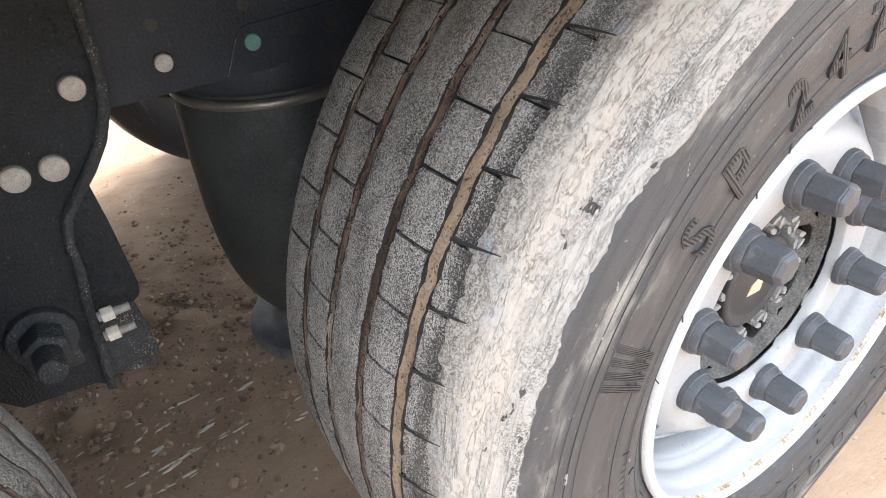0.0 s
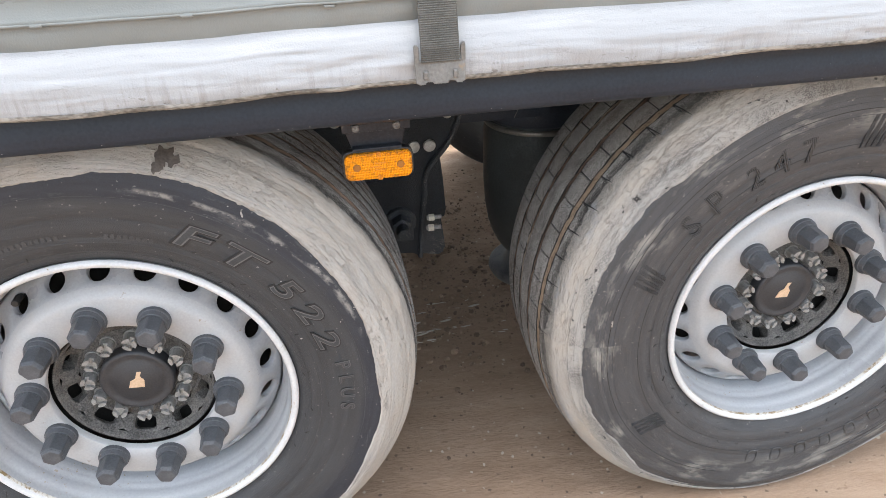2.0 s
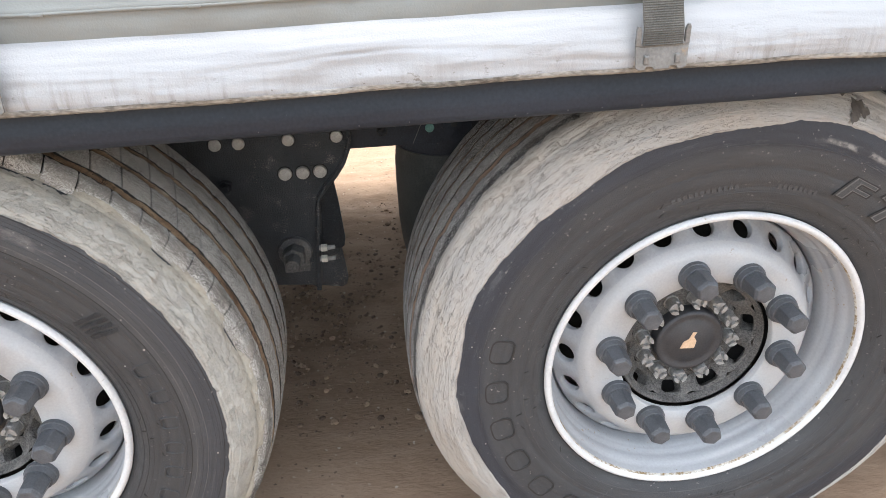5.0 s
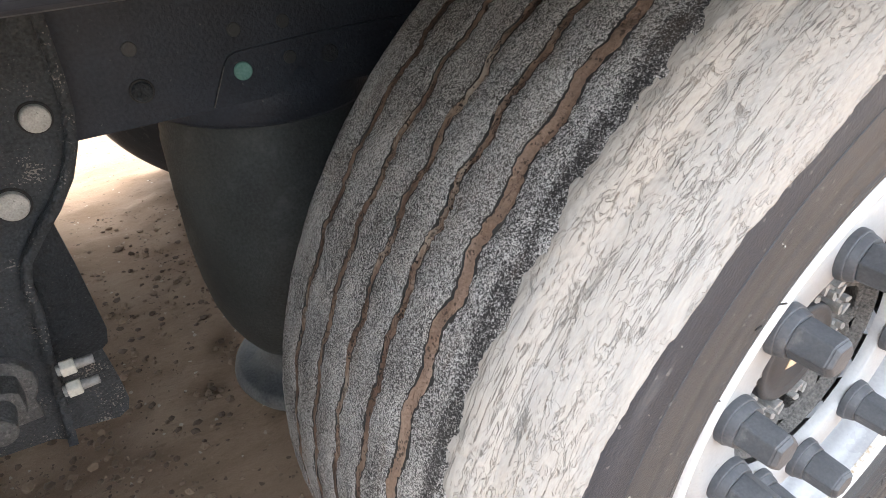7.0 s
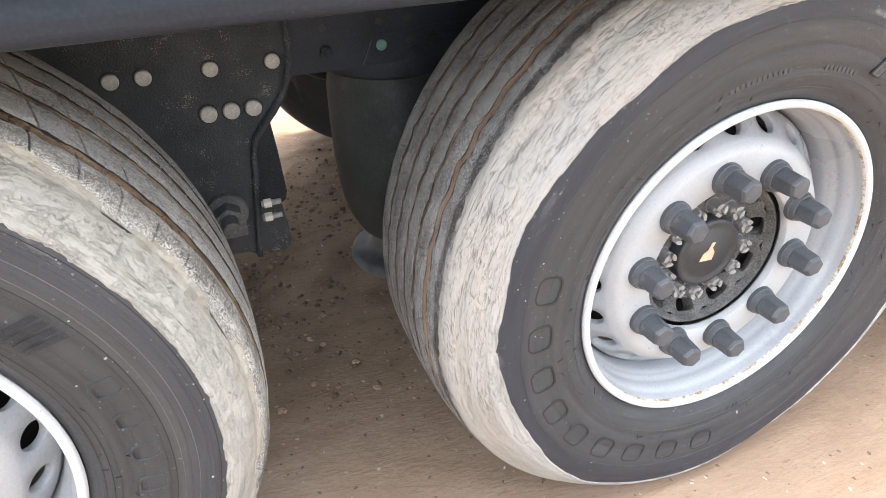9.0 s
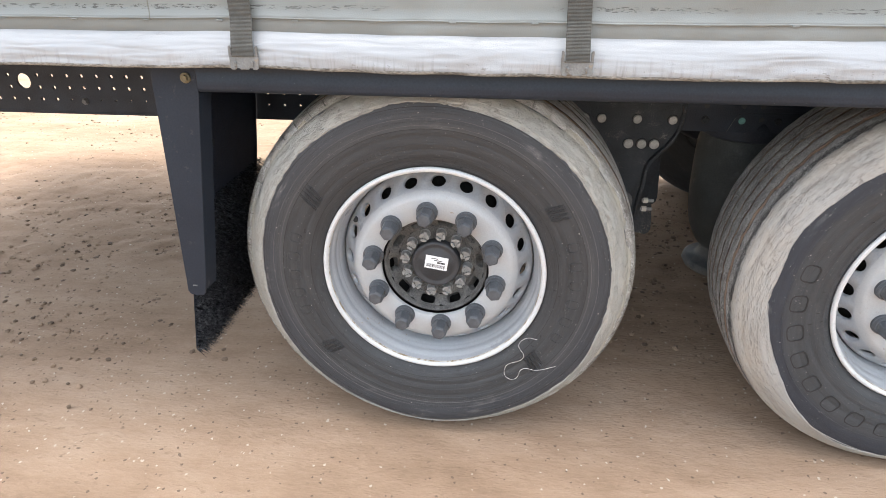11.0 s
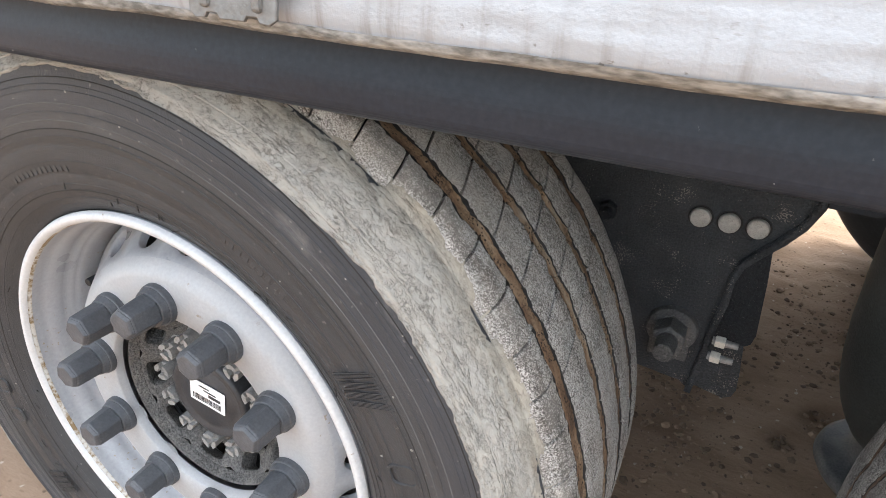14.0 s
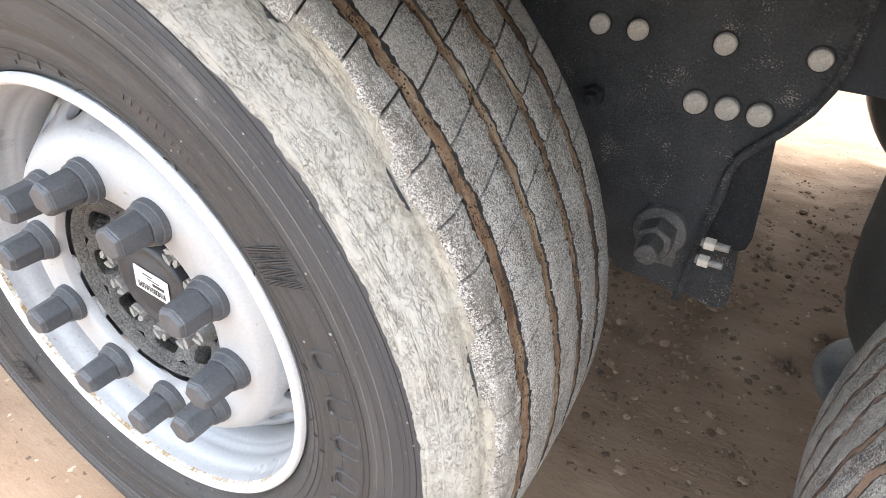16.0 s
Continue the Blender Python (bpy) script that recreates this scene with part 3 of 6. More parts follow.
def hem_material():
    """White coated cloth, streaked along its length and dirtied by drips towards the lower edge."""
    g = Graph("white_curtain_hem")
    along = g.scaled(g.place, (0.30, 1, 1))
    colour = g.ramp(g.noise(along, 7, 6, 0.6), (0.32, (0.298, 0.308, 0.320)), (0.62, (0.332, 0.343, 0.356)))
    low = g.step(g.axis(g.place, 2), 1.135, 1.092)
    drips = g.noise(g.scaled(g.place, (90, 1, 9)), 1.0, 4, 0.6)
    where = g.noise(g.place, 2.2, 4, 0.6)
    colour = g.mix(g.math("MULTIPLY", g.math("MULTIPLY", g.step(drips, 0.50, 0.68), low), g.math("MULTIPLY", g.step(where, 0.40, 0.60), 0.7)), colour, (0.16, 0.150, 0.125))
    smudge = g.noise(g.scaled(g.place, (0.35, 1, 1.6)), 16, 7, 0.68)
    colour = g.mix(g.math("MULTIPLY", g.step(smudge, 0.60, 0.74), 0.35), colour, (0.19, 0.18, 0.155))
    specks = g.math("MULTIPLY", g.step(g.noise(g.scaled(g.place, (0.5, 1, 1)), 130, 4, 0.65), 0.63, 0.68), g.step(g.axis(g.place, 2), 1.125, 1.095))
    colour = g.mix(g.math("MULTIPLY", specks, 0.7), colour, (0.10, 0.085, 0.065))
    scratch = g.math("MULTIPLY", g.lines(g.noise(g.scaled(g.place, (0.12, 1, 1)), 34, 5, 0.6), 0.008), g.step(g.noise(g.place, 5, 3), 0.54, 0.62))
    colour = g.mix(g.math("MULTIPLY", scratch, 0.25), colour, (0.14, 0.13, 0.115))
    weave = g.noise(g.place, 420, 3)
    return g.finish(colour, 0.36, g.math("ADD", weave, g.math("MULTIPLY", smudge, 1.5)), 0.0008, 0.6, 0.4)


M_HEM = hem_material()
M_HEM_EDGE = drawn_out(material("grimy_hem_edge", (0.10, 0.098, 0.088), (0.36, 0.355, 0.335), 40, 300, 0.6, bump=0.3, low=0.40, high=0.60), (0.4, 1, 1))


def ground_material():
    """Rolled sandy soil: wide damp and dry patches, faint drawn-out streaks, crumbs and a little grit."""
    g = Graph("damp_sandy_dirt")
    drawn = g.scaled(g.place, (0.40, 1, 1))
    wide, middle, fine = g.noise(drawn, 2.6, 6, 0.6), g.noise(drawn, 14, 6, 0.6), g.noise(drawn, 120, 5, 0.6)
    mixed = g.math("MULTIPLY_ADD", wide, 0.50, g.math("MULTIPLY_ADD", middle, 0.34, g.math("MULTIPLY", fine, 0.16)))
    colour = g.ramp(mixed, (0.36, (0.232, 0.156, 0.103)), (0.49, (0.315, 0.219, 0.151)), (0.62, (0.370, 0.269, 0.194)))
    streak = g.noise(g.scaled(g.place, (0.10, 1, 1)), 24, 5, 0.6)
    colour = g.mix(g.math("MULTIPLY", g.step(streak, 0.52, 0.68), 0.22), colour, (0.24, 0.158, 0.102))
    crumb = g.math("MULTIPLY", g.step(g.noise(drawn, 60, 4, 0.6), 0.60, 0.66), g.step(middle, 0.46, 0.58))
    colour = g.mix(g.math("MULTIPLY", crumb, 0.45), colour, (0.17, 0.108, 0.070))
    one, _ = g.grains(g.place, 150)
    colour = g.mix(g.math("MULTIPLY", g.step(one, 0.988, 0.994), 0.7), colour, (0.10, 0.072, 0.052))
    two, _ = g.grains(g.scaled(g.place, (1.1, 0.9, 1)), 150)
    colour = g.mix(g.math("MULTIPLY", g.step(two, 0.994, 0.997), 0.7), colour, (0.55, 0.48, 0.39))
    grit = g.noise(g.place, 420, 3, 0.6)
    colour = g.mix(0.40, colour, g.ramp(grit, (0.30, (0.66, 0.65, 0.64)), (0.70, (1.15, 1.15, 1.15))), "MULTIPLY")
    height = g.math("MULTIPLY_ADD", middle, 1.2, g.math("MULTIPLY_ADD", fine, 0.6, g.math("MULTIPLY", crumb, -0.15)))
    return g.finish(colour, 0.92, height, 0.006, 0.7, 0.2)


M_GROUND = ground_material()


def stone_material():
    """Gravel whose stones differ in tone one by one."""
    m = material("dirty_gravel", (0.12, 0.080, 0.054), (0.31, 0.213, 0.145), 18, 240, 0.9, bump=0.4)
    n, l = m.node_tree.nodes, m.node_tree.links
    geo = n.new("ShaderNodeNewGeometry")
    mul = n.new("ShaderNodeMath")
    mul.operation = "MULTIPLY_ADD"
    mul.inputs[1].default_value, mul.inputs[2].default_value = 0.45, 0.28
    l.new(geo.outputs["Random Per Island"], mul.inputs[0])
    ramp = next(q for q in n if q.type == "VALTORGB")
    l.new(mul.outputs[0], ramp.inputs[0])
    return m


M_STONE = stone_material()
M_PALE_STONE = material("pale_dry_clods", (0.42, 0.37, 0.31), (0.62, 0.57, 0.50), 30, 240, 0.9, bump=0.4)


# ---- mesh helpers ----
def lattice(p, seed=0):
    """Smooth value noise in 0..1 at the points p (n x 3)."""
    i = np.floor(p).astype(np.int64)
    f = p - i
    f = f * f * (3 - 2 * f)

    def h(a, b, c):
        k = (a * 374761393 + b * 668265263 + c * 2147483647 + seed * 974711) & 0xFFFFFFFF
        k = ((k ^ (k >> 13)) * 1274126177) & 0xFFFFFFFF
        k = ((k ^ (k >> 16)) * 2246822519) & 0xFFFFFFFF
        return ((k ^ (k >> 15)) & 0xFFFF) / 65535.0
    out = 0
    for a in (0, 1):
        for b in (0, 1):
            for c in (0, 1):
                w = np.abs(1 - a - f[:, 0]) * np.abs(1 - b - f[:, 1]) * np.abs(1 - c - f[:, 2])
                out = out + w * h(i[:, 0] + a, i[:, 1] + b, i[:, 2] + c)
    return out


def cloud(p, scale, octaves=4, seed=0):
    total, amp, s = 0, 1.0, scale
    norm = 0
    for o in range(octaves):
        total = total + amp * lattice(p * s, seed + o)
        norm += amp
        amp *= 0.55
        s *= 2.1
    return total / norm


def mesh_from(name, verts, faces, mats, index=None, smooth=True):
    me = bpy.data.meshes.new(name)
    me.from_pydata([tuple(v) for v in verts], [], faces)
    for m in mats:
        me.materials.append(m)
    if index is not None:
        me.polygons.foreach_set("material_index", np.asarray(index, dtype=np.int32))
    me.polygons.foreach_set("use_smooth", np.full(len(me.polygons), smooth))
    me.update()
    return me


def put(name, me, parent=None, label="", m=None):
    ob = new(name, me)
    if parent is not None:
        ob.parent = parent
    if m is not None:
        ob.matrix_basis = m
    if label:
        ob["label"] = label
    return ob


def part(name, bm, mat, parent=None, label="", smooth=False, m=None):
    me = bpy.data.meshes.new(name)
    bmesh.ops.recalc_face_normals(bm, faces=bm.faces)
    bm.to_mesh(me)
    bm.free()
    for x in (mat if isinstance(mat, (list, tuple)) else [mat]):
        me.materials.append(x)
    me.polygons.foreach_set("use_smooth", np.full(len(me.polygons), smooth))
    return put(name, me, parent, label, m)


def grid_faces(rows, cols, wrap):
    out = []
    for j in range(rows - 1):
        for i in range(cols if wrap else cols - 1):
            k = (i + 1) % cols
            out.append((j * cols + i, j * cols + k, (j + 1) * cols + k, (j + 1) * cols + i))
    return out


def lathe(name, profile, mat, parent, label="", n=96, smooth=True):
    """A body of revolution about the y axis from (y, r) pairs."""
    a = np.arange(n) * 2 * math.pi / n
    v = [(r * math.cos(t), y, r * math.sin(t)) for y, r in profile for t in a]
    faces = grid_faces(len(profile), n, True)
    return put(name, mesh_from(name, v, faces, [mat], smooth=smooth), parent, label)


def box(bm, size, centre, bevel=0.0, m=None):
    made = bmesh.ops.create_cube(bm, size=1.0)["verts"]
    bmesh.ops.scale(bm, vec=size, verts=made)
    if bevel:
        e = list({e for v in made for e in v.link_edges})
        made = list({v for f in bmesh.ops.bevel(bm, geom=e, offset=bevel, segments=2, affect="EDGES", profile=0.5)["faces"] for v in f.verts} | {v for v in made if v.is_valid})
    if m is not None:
        bmesh.ops.transform(bm, matrix=m, verts=made)
    bmesh.ops.translate(bm, vec=centre, verts=made)
    return made


def prism(bm, sides, r0, r1, y0, y1, centre=(0, 0, 0), turn=0.0, bevel=0.0):
    """A prism about the y axis from y0 to y1, radii r0 and r1 at its ends."""
    made = bmesh.ops.create_cone(bm, cap_ends=True, segments=sides, radius1=r0, radius2=r1, depth=abs(y1 - y0))["verts"]
    if bevel:
        e = list({e for v in made for e in v.link_edges})
        made = list({v for f in bmesh.ops.bevel(bm, geom=e, offset=bevel, segments=2, affect="EDGES", profile=0.5)["faces"] for v in f.verts} | {v for v in made if v.is_valid})
    bmesh.ops.transform(bm, matrix=pose(centre[0], centre[1] + (y0 + y1) / 2, centre[2], 90 if y0 > y1 else -90, 0, 0) @ pose(0, 0, 0, 0, 0, turn), verts=made)
    return made


def plate(bm, outline, y0, y1, bevel=0.0):
    """A plate in the x-z plane from an outline, between y0 and y1."""
    f = bm.faces.new([bm.verts.new((x, y0, z)) for x, z in outline])
    ext = bmesh.ops.extrude_face_region(bm, geom=[f])["geom"]
    vs = [g for g in ext if isinstance(g, bmesh.types.BMVert)]
    bmesh.ops.translate(bm, vec=(0, y1 - y0, 0), verts=vs)
    if bevel:
        bmesh.ops.recalc_face_normals(bm, faces=bm.faces)
        edges = [e for e in bm.edges if abs(e.verts[0].co.y - e.verts[1].co.y) < 1e-6]
        bmesh.ops.bevel(bm, geom=edges, offset=bevel, segments=2, affect="EDGES", profile=0.5)


def empty(name, loc, label, category, group="", kind=""):
    ob = new(name)
    ob.location = loc
    return tagged(ob, label, category, group, kind)


# ---- ground ----
WHEELS = {"front": (-1.308, -0.012, 0.541), "middle": (0.0, 0.0, 0.520), "rear": (1.326, -0.002, 0.515)}


def ground_level(x):
    """The yard rises a little towards the front axle."""
    return 0.018 * np.clip((-x - 0.55) / 0.5, 0, 1)


def ground():
    xs = np.concatenate(([-900, -300, -100, -40, -18, -9, -6], np.linspace(-4.6, 3.6, 420), [5, 8, 16, 40, 100, 300, 900]))
    ys = np.concatenate(([-900, -300, -100, -30, -10, -5], np.linspace(-2.4, 4.6, 340), [6, 8, 12, 20, 40, 100, 300, 900]))
    gx, gy = np.meshgrid(xs, ys)
    x, y = gx.ravel(), gy.ravel()
    p = np.stack([x, y, np.zeros_like(x)], 1)
    q = np.stack([x * 0.35, y, np.zeros_like(x)], 1)
    near = (np.abs(x) < 6) & (np.abs(y) < 6)
    z = 0.022 * (cloud(p, 1.1, 3, 3) - 0.5) + 0.012 * (cloud(q, 9.0, 3, 8) - 0.5) + 0.008 * (cloud(p, 30.0, 3, 5) - 0.5)
    # rougher, stonier strip on the far side of the axles
    rough = np.clip((y - 0.5) / 0.5, 0, 1) * np.clip((3.0 - y) / 1.0, 0, 1)
    z += rough * 0.030 * (cloud(p, 14.0, 4, 21) - 0.5)
    z = np.where(near, z, 0.0)
    flat = np.ones_like(x)
    for cx, cy, cz in WHEELS.values():
        d = np.hypot((x - cx) / 0.26, (y - cy - 0.16) / 0.24)
        flat = np.minimum(flat, np.clip((d - 0.75) / 0.7, 0, 1))
    z = z * flat - 0.003 * (1 - flat) + ground_level(x)
    me = mesh_from("ground", np.stack([x, y, z], 1), grid_faces(len(ys), len(xs), False), [M_GROUND])
    return tagged(put("ground", me), "brown sandy dirt yard, damp under the trailer", "ground", kind="structure")


ground()


def gravel(name, label, count, seed, spot, small, large, drawn=1.0, mat=None):
    """Loose stones and clods lying on the yard, one body."""
    rnd = np.random.RandomState(seed)
    ico = bmesh.new()
    bmesh.ops.create_icosphere(ico, subdivisions=1, radius=1.0)
    base = np.array([v.co[:] for v in ico.verts])
    tri = [[v.index for v in f.verts] for f in ico.faces]
    ico.free()
    verts, faces = [], []
    for k in range(count):
        x, y = spot(rnd)
        s = small + (large - small) * rnd.rand() ** 5
        b = base * (1 + 0.35 * (rnd.rand(len(base), 1) - 0.5)) * np.array([s * drawn, s * (0.6 + 0.5 * rnd.rand()), s * (0.35 + 0.4 * rnd.rand())])
        a = rnd.rand() * 6.3 if drawn == 1.0 else rnd.normal(0.1, 0.15)
        c, n = math.cos(a), math.sin(a)
        b = np.stack([b[:, 0] * c - b[:, 1] * n, b[:, 0] * n + b[:, 1] * c, b[:, 2]], 1) + np.array([x, y, ground_level(np.array([x]))[0] + s * 0.12])
        o = len(verts)
        verts.extend(b.tolist())
        faces.extend([[o + i for i in t] for t in tri])
    me = mesh_from(name, verts, faces, [mat or M_STONE], smooth=False)
    return tagged(put(name, me), label, "gravel", kind="stuff")


def far_strip(r):
    while True:
        x, y = r.uniform(-2.0, 1.6), r.normal(1.20, 0.38)
        if 0.45 < y < 2.1:
            return x, y


def yard(r):
    while True:
        x, y = r.uniform(-4.2, 3.2), r.uniform(-1.2, 4.5)
        if all(abs(x - w[0]) > 0.33 or not -0.1 < y < 0.42 for w in WHEELS.values()):
            return x, y


gravel("gravel", "grey-brown gravel and clods scattered in the shade", 18000, 4, far_strip, 0.0022, 0.013)


def pale_flecks(r):
    return 0.60 + r.normal(0, 0.16), 0.72 + 0.05 * r.randint(0, 5) + r.normal(0, 0.006)


gravel("pale_flecks", "pale stone flecks in rows on dark damp dirt", 60, 3, pale_flecks, 0.002, 0.006, 5.0, M_PALE_STONE)


def stony_patch(r):
    while True:
        x, y = r.normal(-2.75, 0.45), r.normal(1.0, 0.45)
        if x < -2.05 and y > 0.05:
            return x, y


gravel("stony_patch", "dark gravel lying in a patch on tan dirt", 2600, 12, stony_patch, 0.002, 0.013)


def open_yard(r):
    while True:
        x, y = -2.0 - 4.0 * r.rand() ** 0.8, r.uniform(-0.2, 5.0)
        near = math.hypot((x + 3.55) / 0.55, (y - 1.40) / 0.16) < 1 or math.hypot((x + 4.0) / 0.35, (y - 1.82) / 0.10) < 1
        if near or r.rand() < 0.35:
            return x, y


gravel("soil_crumbs", "dark soil crumbs strewn in drifts over the dirt", 6000, 31, open_yard, 0.0022, 0.013)
gravel("loose_stones", "small loose stones strewn over the dirt", 1100, 9, yard, 0.0010, 0.0075)
gravel("pale_pebbles", "few tiny pale pebbles lying on the dirt", 150, 19, yard, 0.0014, 0.005, 1.0, M_PALE_STONE)

# ---- wheels ----
MID, HALF = 0.160, 0.145
# crown radius, roundness of the tread, extra drop of the outer shoulder, drop of the tread's rims
SHAPES = {"front": (0.5325, 0.30, 0.45, 900.0), "middle": (0.5360, 0.30, 1.35, 500.0), "rear": (0.5530, 0.30, 1.10, 60.0)}


def crown(y, shape):
    top, bend, shoulder, rims = SHAPES[shape]
    return top - bend * (y - MID) ** 2 - shoulder * np.maximum(MID - 0.04 - y, 0) ** 2 - rims * np.maximum(np.abs(y - MID) - 0.118, 0) ** 3


# sidewall from the tread's edge down to the bead, outer side, as (y, r); its top is drawn to the crown of each tyre
SIDE = [(0.0135, 0.528), (0.006, 0.5215), (-0.004, 0.510), (-0.012, 0.496), (-0.0175, 0.486), (-0.0215, 0.478), (-0.0235, 0.4745), (-0.0235, 0.470), (-0.0265, 0.458), (-0.0285, 0.440), (-0.0292, 0.420), (-0.0290, 0.400), (-0.0280, 0.388), (-0.0268, 0.385), (-0.0268, 0.381), (-0.0275, 0.378), (-0.0262, 0.365), (-0.0240, 0.352), (-0.0228, 0.350), (-0.0228, 0.346), (-0.0232, 0.344), (-0.0190, 0.328), (-0.0130, 0.316), (-0.0060, 0.306), (-0.0030, 0.303), (-0.0020, 0.299), (0.0100, 0.294)]


def side_profile(shape):
    top = float(crown(np.array(MID - HALF), shape)) - 0.0012
    k = (top - 0.45) / (SIDE[0][1] - 0.45)
    return [(y, r if r < 0.45 else 0.45 + (r - 0.45) * k) for y, r in SIDE]


def settle_on_ground(v, height):
    """Flattens a tyre where it stands and lets its sidewalls bulge there."""
    v = np.array(v)
    low = v[:, 2] < 0
    near = np.clip((-v[:, 2] - height + 0.10) / 0.10, 0, 1) * np.exp(-(v[:, 0] / 0.22) ** 2)
    side = np.clip(np.abs(v[:, 1] - MID) / 0.18, 0, 1.1) ** 3 * np.sign(v[:, 1] - MID)
    v[:, 1] += np.where(low, 0.012 * near * side, 0)
    v[:, 2] = np.maximum(v[:, 2], -height + 0.0015 * (v[:, 2] + height < 0))
    return v


def tyre_mesh(grooves, widths, depth, pitches, sipe, zig, zigs, slant, height, mats, stagger, fill, between=9, jag=0.0016, blue=9.0, wall=0.10, shape="middle"):
    """Tyre skin: sidewalls, ribs, zigzag grooves and sipes. mats: rubber, tread, outer groove mud, sipe, other groove mud."""
    rows = []          # y, r, part of a groove, rib number (-1 side), groove weights
    side = side_profile(shape)
    for y, r in reversed(side):
        rows.append((y, r, 0, -1))
    edges = [MID - HALF] + [e for g, w in zip(grooves, widths) for e in (g - w / 2, g + w / 2)] + [MID + HALF]
    for k in range(len(grooves) + 1):
        a, b = edges[2 * k], edges[2 * k + 1]
        n = max(4, int((b - a) / 0.006))
        for t in np.linspace(0, 1, n):
            y = a + (b - a) * t
            rows.append((y, float(crown(np.array(y), shape)) - (0.0012 if t in (0.0, 1.0) else 0), 0, k))
        if k < len(grooves):
            c, d = edges[2 * k + 1], edges[2 * k + 2]
            w = d - c
            for t in (wall, 0.4, 0.6, 1 - wall):
                y = c + w * t
                rows.append((y, float(crown(np.array(y), shape)) - depth * fill[k] * (0.9 if t in (wall, 1 - wall) else 1.0), 1, k + 0.5))
    far = float(crown(np.array(MID + HALF), shape)) - side[0][1] - 0.001
    for y, r in side:
        rows.append((2 * MID - y, r + far * max(0.0, (r - 0.45) / (side[0][1] - 0.45)), 0, -1))
    step = 2 * math.pi / pitches
    cols, deep = [], []
    for k in range(pitches):
        for f, d in [(-0.030, 0), (-0.018, 1), (0.018, 1), (0.030, 0)] + [(q, 0) for q in np.linspace(0.10, 0.90, between)]:
            cols.append((k + f) * step)
            deep.append(d)
    cols, deep = np.array(cols), np.array(deep)
    gshift = []
    for g in range(len(grooves)):
        ph = (cols / (2 * math.pi) * zigs + 0.5 * g) % 1.0
        tri = np.abs(ph * 2 - 1) * 2 - 1
        tri = np.clip(tri * 1.15, -1, 1) * (0.7 + 0.6 * lattice(np.stack([cols * 9, np.full_like(cols, g), np.zeros_like(cols)], 1), 17))
        wob = lattice(np.stack([cols * 70, np.full_like(cols, g), np.zeros_like(cols)], 1), 7) - 0.5
        gshift.append(zig * tri + 0.0026 * wob)
    verts, rowkind = [], []
    for y, r, ing, rib in rows:
        if rib < 0:
            shift, th = 0.0, cols
        else:
            if ing:
                shift = gshift[int(rib)]
            else:
                s0 = gshift[int(rib) - 1] if rib >= 1 else np.zeros_like(cols)
                s1 = gshift[int(rib)] if rib < len(grooves) else np.zeros_like(cols)
                b0 = grooves[int(rib) - 1] if rib >= 1 else MID - HALF
                b1 = grooves[int(rib)] if rib < len(grooves) else MID + HALF
                t = (y - b0) / (b1 - b0)
                shift = s0 * (1 - t) + s1 * t
            base = stagger[int(rib)] if not ing else 0.5 * (stagger[int(rib)] + stagger[int(rib) + 1])
            th = cols + base * step + slant * (y - MID)
        rr = np.full_like(cols, r)
        if rib >= 0 and not ing and sipe[int(rib)] > 0:
            rr = rr - deep * sipe[int(rib)]
        if rib >= 0 and not ing:
            rr = rr + 0.0008 * (lattice(np.stack([np.cos(cols) * 60, np.sin(cols) * 60, np.full_like(cols, y * 110)], 1), 3) - 0.5)
        if ing:
            rr = rr + 0.0035 * (lattice(np.stack([cols * 34, np.full_like(cols, rib), np.full_like(cols, y * 90)], 1), 5) - 0.5)
        if rib >= 0:
            # crumbled groove edges
            near = min([1.0] + [abs(abs(y - g) - w / 2) for g, w in zip(grooves, widths)])
            rag = lattice(np.stack([cols * 120, np.full_like(cols, round(y * 60)), np.zeros_like(cols)], 1), 29) - 0.5
            rag += lattice(np.stack([cols * 260, np.full_like(cols, round(y * 60)), np.zeros_like(cols)], 1), 31) - 0.5
            shift = shift + jag * rag * math.exp(-(near / 0.004) ** 2)
        verts.append(np.stack([rr * np.cos(th), np.full_like(cols, y) + shift, rr * np.sin(th)], 1))
        rowkind.append((ing, rib))
    faces = grid_faces(len(rows), len(cols), True)
    index = np.zeros(len(faces), dtype=np.int32)
    nc = len(cols)
    for j in range(len(rows) - 1):
        a, b = rowkind[j], rowkind[j + 1]
        sl = slice(j * nc, (j + 1) * nc)
        if a[1] < 0 and b[1] < 0:
            index[sl] = 5 if rows[j][1] > blue and rows[j][0] < MID else 0
        elif a[0] and b[0]:
            index[sl] = 2 if int(a[1]) == 0 else 4
        elif a[0] or b[0]:
            index[sl] = 3
        else:
            index[sl] = 1
            if a[1] >= 0 and sipe[int(a[1])] > 0:
                seg = index[sl]
                seg[(deep == 1) & (np.roll(deep, -1) == 1)] = 3
                index[sl] = seg
    me = mesh_from("tyre", settle_on_ground(np.concatenate(verts), height), faces, mats, index)
    me.polygons.foreach_set("use_smooth", (index == 0) | (index == 5))
    return me


